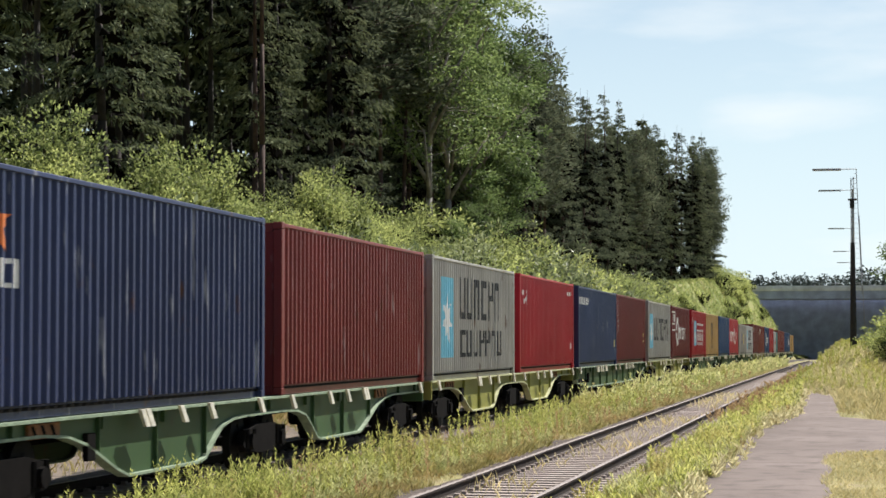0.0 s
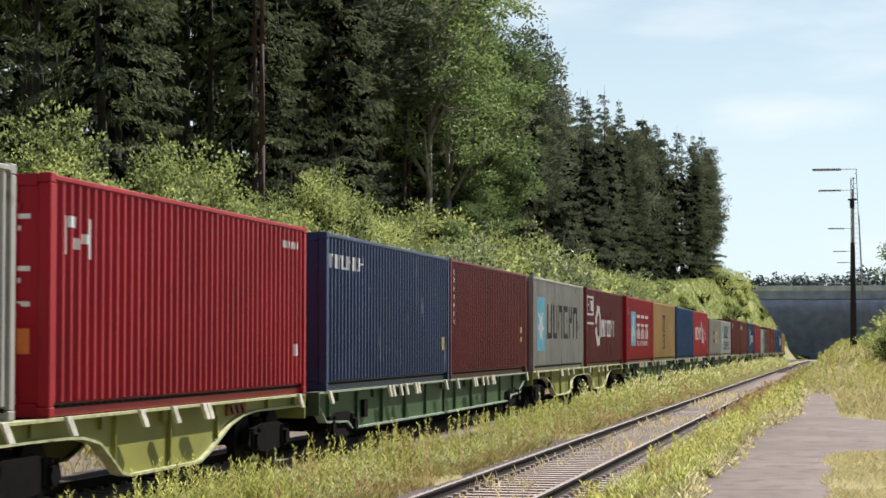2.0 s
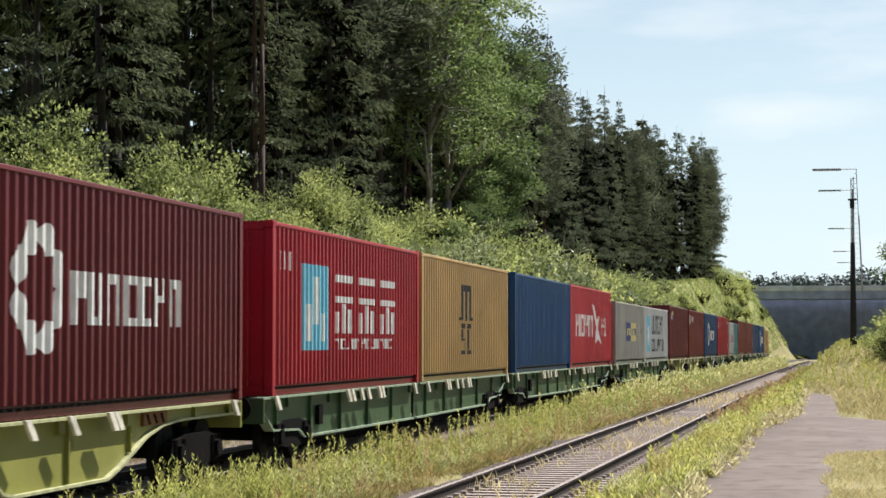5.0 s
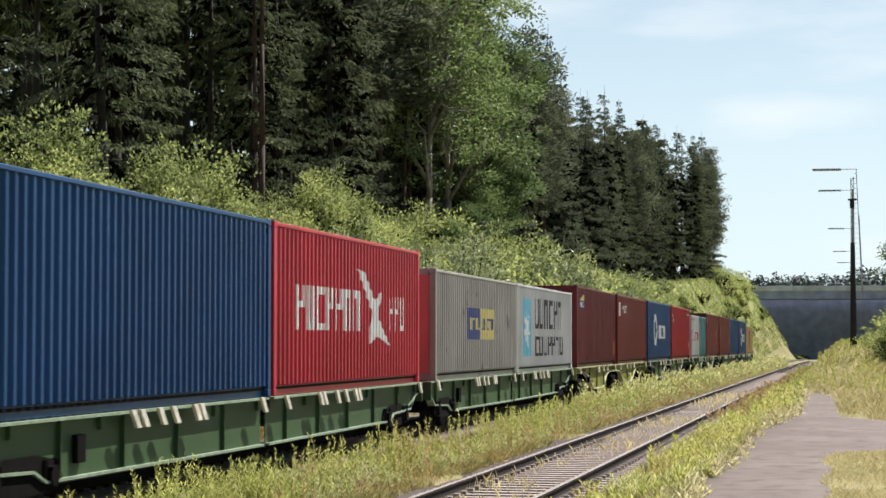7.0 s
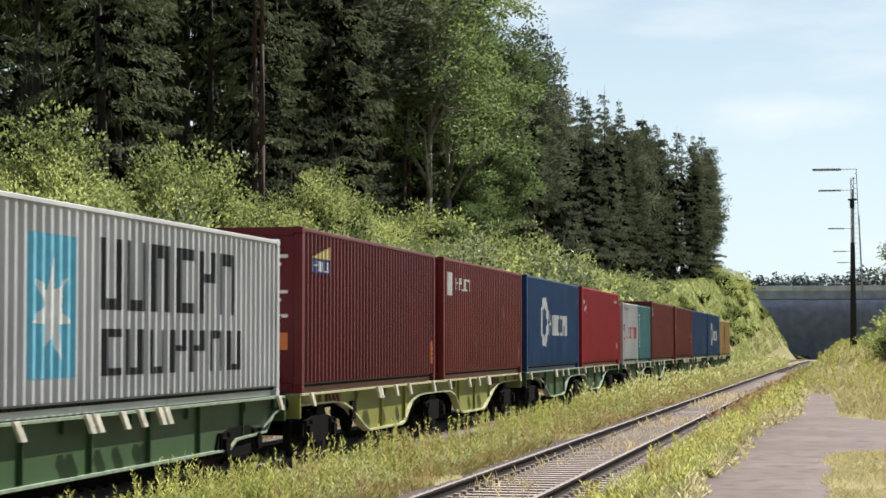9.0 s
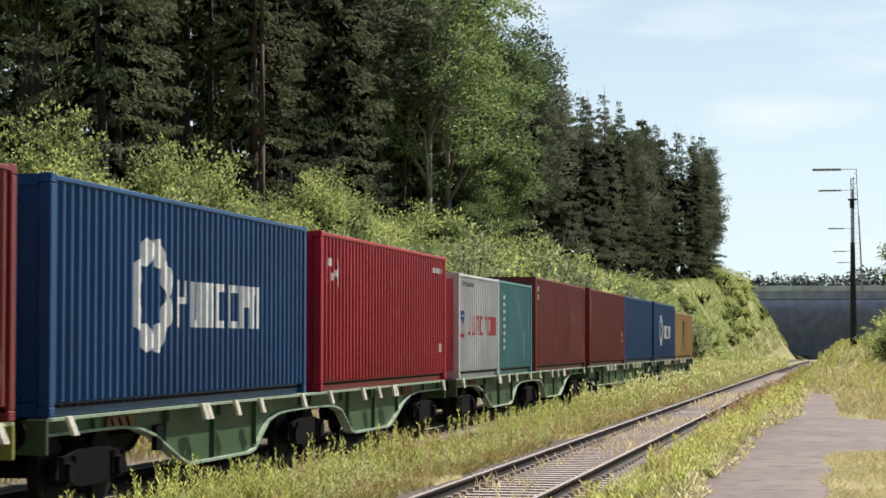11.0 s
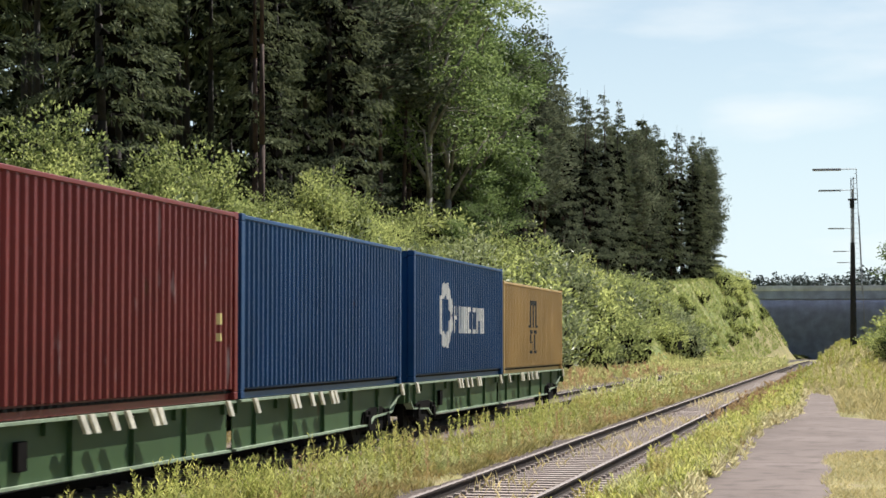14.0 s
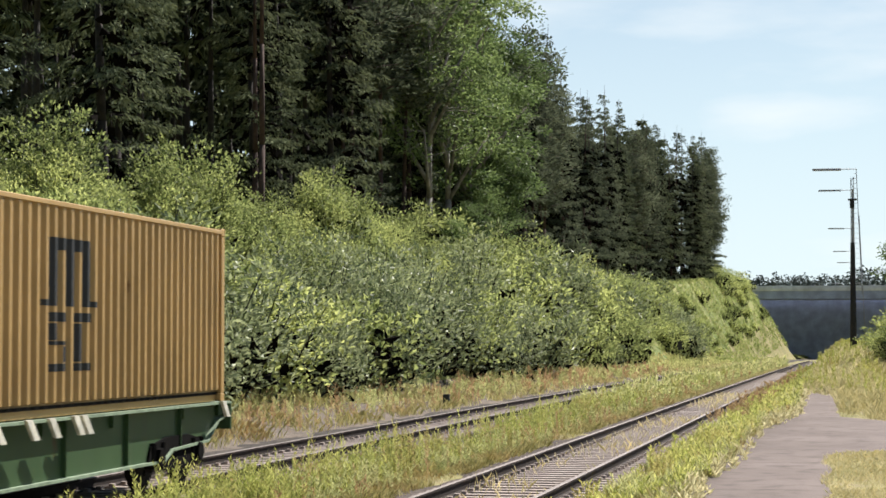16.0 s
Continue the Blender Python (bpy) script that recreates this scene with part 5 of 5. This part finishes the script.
def marks_column(c, x, h0):
    paint("lettering", [[rect(0.8, 1.08, 2.08 - 0.2 * i, 2.18 - 0.2 * i)] for i in range(8)], M_WHITE, c, x, h0)


def end_marks(c):
    """Bars of small print and an orange plate on a door."""
    for i in range(7):
        z = 2.35 - 0.14 * i - (0.2 if i > 1 else 0)
        part("text_bar", boxed(0.35, 0.95 - 0.12 * (i % 3), 0.040, 0.048, z, z + 0.06), M_WHITE, c)
    part("hazard_plate", boxed(0.45, 0.95, 0.036, 0.047, 0.75, 1.05), M_ORANGE, c, "orange plate on the door")


GREEN_BELLY, YELLOW_BELLY, GREEN_FLAT = "green articulated container wagon with deep-bellied sills", "yellow articulated container wagon with deep-bellied sills", "green long container wagon with straight deep sills"
TRAIN = []                      # every keyed thing with its near end's place along the train


def load(u, length, height, material, label, marks=None, em=None, ends=False):
    c = container(length, height, material, label, marks, None, em)
    if ends:
        end_marks(c)
    TRAIN.append((c, u, length, DECK))


def build_train():
    starts = [20.8 + 26.5 * i + (0.45 if i in (9, 10) else 0.3 if i == 4 else -0.1 if i == 11 else 0.0) for i in range(12)]
    protos = {"gb": wagon("belly", M_GREEN, GREEN_BELLY), "yb": wagon("belly", M_YELLOW, YELLOW_BELLY), "gf": wagon("flat", M_GREEN, GREEN_FLAT)}
    fresh = set(protos)
    for u, key in zip(starts, ("gb", "yb", "gf", "yb", "gf", "gf", "gf", "yb", "gb", "gb", "gf", "gf")):
        w = protos[key] if key in fresh else copy_thing(protos[key], Matrix())
        fresh.discard(key)
        TRAIN.append((w, u, 25.5, 0.0))
    s = starts
    b0, b1, f0, f1 = 0.03, 13.28, 0.46, 12.85
    load(s[0] + b0, LONG, HIGH, P_BLUEGREY, "dark slate blue ribbed container with orange star", marks_shipping)
    load(s[0] + b1, LONG, HIGH, P_BROWN, "faded brown red ribbed container with scuffs")
    load(s[1] + b0, LONG, HIGH, P_GREY, "dirty light grey container with black letter bars and blue panel", marks_twoline)
    load(s[1] + b1, LONG, HIGH, P_RED, "bright red ribbed container with white corner emblem", marks_corner, None, True)
    load(s[2] + f0, LONG, HIGH, P_SLATE, "slate blue grey container with small white word", marks_small_word)
    load(s[2] + f1, LONG, HIGH, P_MAROON, "maroon ribbed container with upright white marks", marks_upright)
    load(s[3] + b0, LONG, HIGH, P_GREY, "dirty light grey container with large black letter bars", marks_oneline, P_PINK)
    load(s[3] + b1, LONG, HIGH, P_MAROON, "maroon container with white ring emblem", marks_ring_box)
    load(s[4] + f0, LONG, HIGH, P_RED, "red container with blue panel and white characters", marks_port)
    load(s[4] + f1 + 0.2, LONG, HIGH, P_TAN, "ochre tan high container with black stacked letters", marks_stack)
    load(s[5] + f0, LONG, HIGH, P_BLUE, "plain blue ribbed container")
    load(s[5] + f1, LONG, HIGH, P_SCARLET, "scarlet container with white word and emblem", marks_word_figure)
    load(s[6] + f0, LONG, LOW, P_GREY, "dirty grey low container with navy and yellow panel", marks_square, P_PINKRED)
    load(s[6] + f1, LONG, LOW, P_PALE, "pale grey low container with black letter bars and blue panel", marks_twoline_low)
    load(s[7] + b0, LONG, HIGH, P_MAROON, "maroon container with navy and yellow badge", marks_badge, None, True)
    load(s[7] + b1, LONG, HIGH, P_OXIDE, "dull oxide red container with small white emblem", marks_two_bars)
    load(s[8] + b0, LONG, HIGH, P_BLUE, "blue container with white ring emblem", marks_ring)
    load(s[8] + b1, LONG, HIGH, P_RED, "bright red ribbed container with white corner emblem", marks_corner)
    load(s[9] + b0 + 0.22, 6.058, LOW, P_PALE, "short pale grey container with red word", marks_redword, P_PINKRED)
    load(s[9] + b0 + 6.35, 6.058, LOW, P_TEAL, "short scuffed teal container with white column of marks", marks_column)
    load(s[9] + b1, LONG, HIGH, P_BROWN, "faded brown red ribbed container with scuffs", marks_top)
    load(s[10] + f0, LONG, HIGH, P_OXIDE, "dull oxide red container with upright white marks", marks_upright)
    load(s[10] + f1, LONG, HIGH, P_BLUE, "plain blue ribbed container")
    load(s[11] + f0, LONG, HIGH, P_BLUE, "blue container with white ring emblem", marks_ring)
    load(s[11] + f1, LONG, LOW, P_TAN, "ochre tan low container with black stacked letters", marks_stack)


def on_line(y, length, up):
    """The pose of a vehicle that reaches from y to y + length along the main line."""
    x0, x1, z0, z1 = main_x(y), main_x(y + length), fall(y), fall(y + length)
    return pose(x0, y, z0 + up, math.degrees(math.atan2(z1 - z0, length)), 0, math.degrees(math.atan2(x0 - x1, length)))


build_train()
# ---- sleepers, rails and loose stones ----
build_track(main_x, -30, 330, "rusty rails on concrete sleepers of the main track", 260)
build_track(side_x, -30, 300, "rusty rails on concrete sleepers of the siding", 260)
build_stones(side_x, 20, 75, 17000, 91, 2.4)
build_stones(main_x, 24, 95, 12000, 92, 2.7)


def motions():
    for thing, u, length, up in TRAIN:
        walk(thing, [(0.5 * i, on_line(u - ran(0.5 * i), length, up)) for i in range(33)])
    done = {}
    for ob in scene.objects:
        if not ob.name.startswith("wheelset"):
            continue
        y = round(ob.location.y, 3)
        if y not in done:
            walk(ob, [(i / 30, pose(0, y, 0.46, math.degrees(ran(i / 30) / 0.46) % 360)) for i in range(481)])
            done[y] = ob
        else:
            keys = done[y].animation_data
            ob.rotation_mode = "QUATERNION"
            ob.animation_data_create()
            ob.animation_data.action = keys.action
            ob.animation_data.action_slot = keys.action_slot


motions()
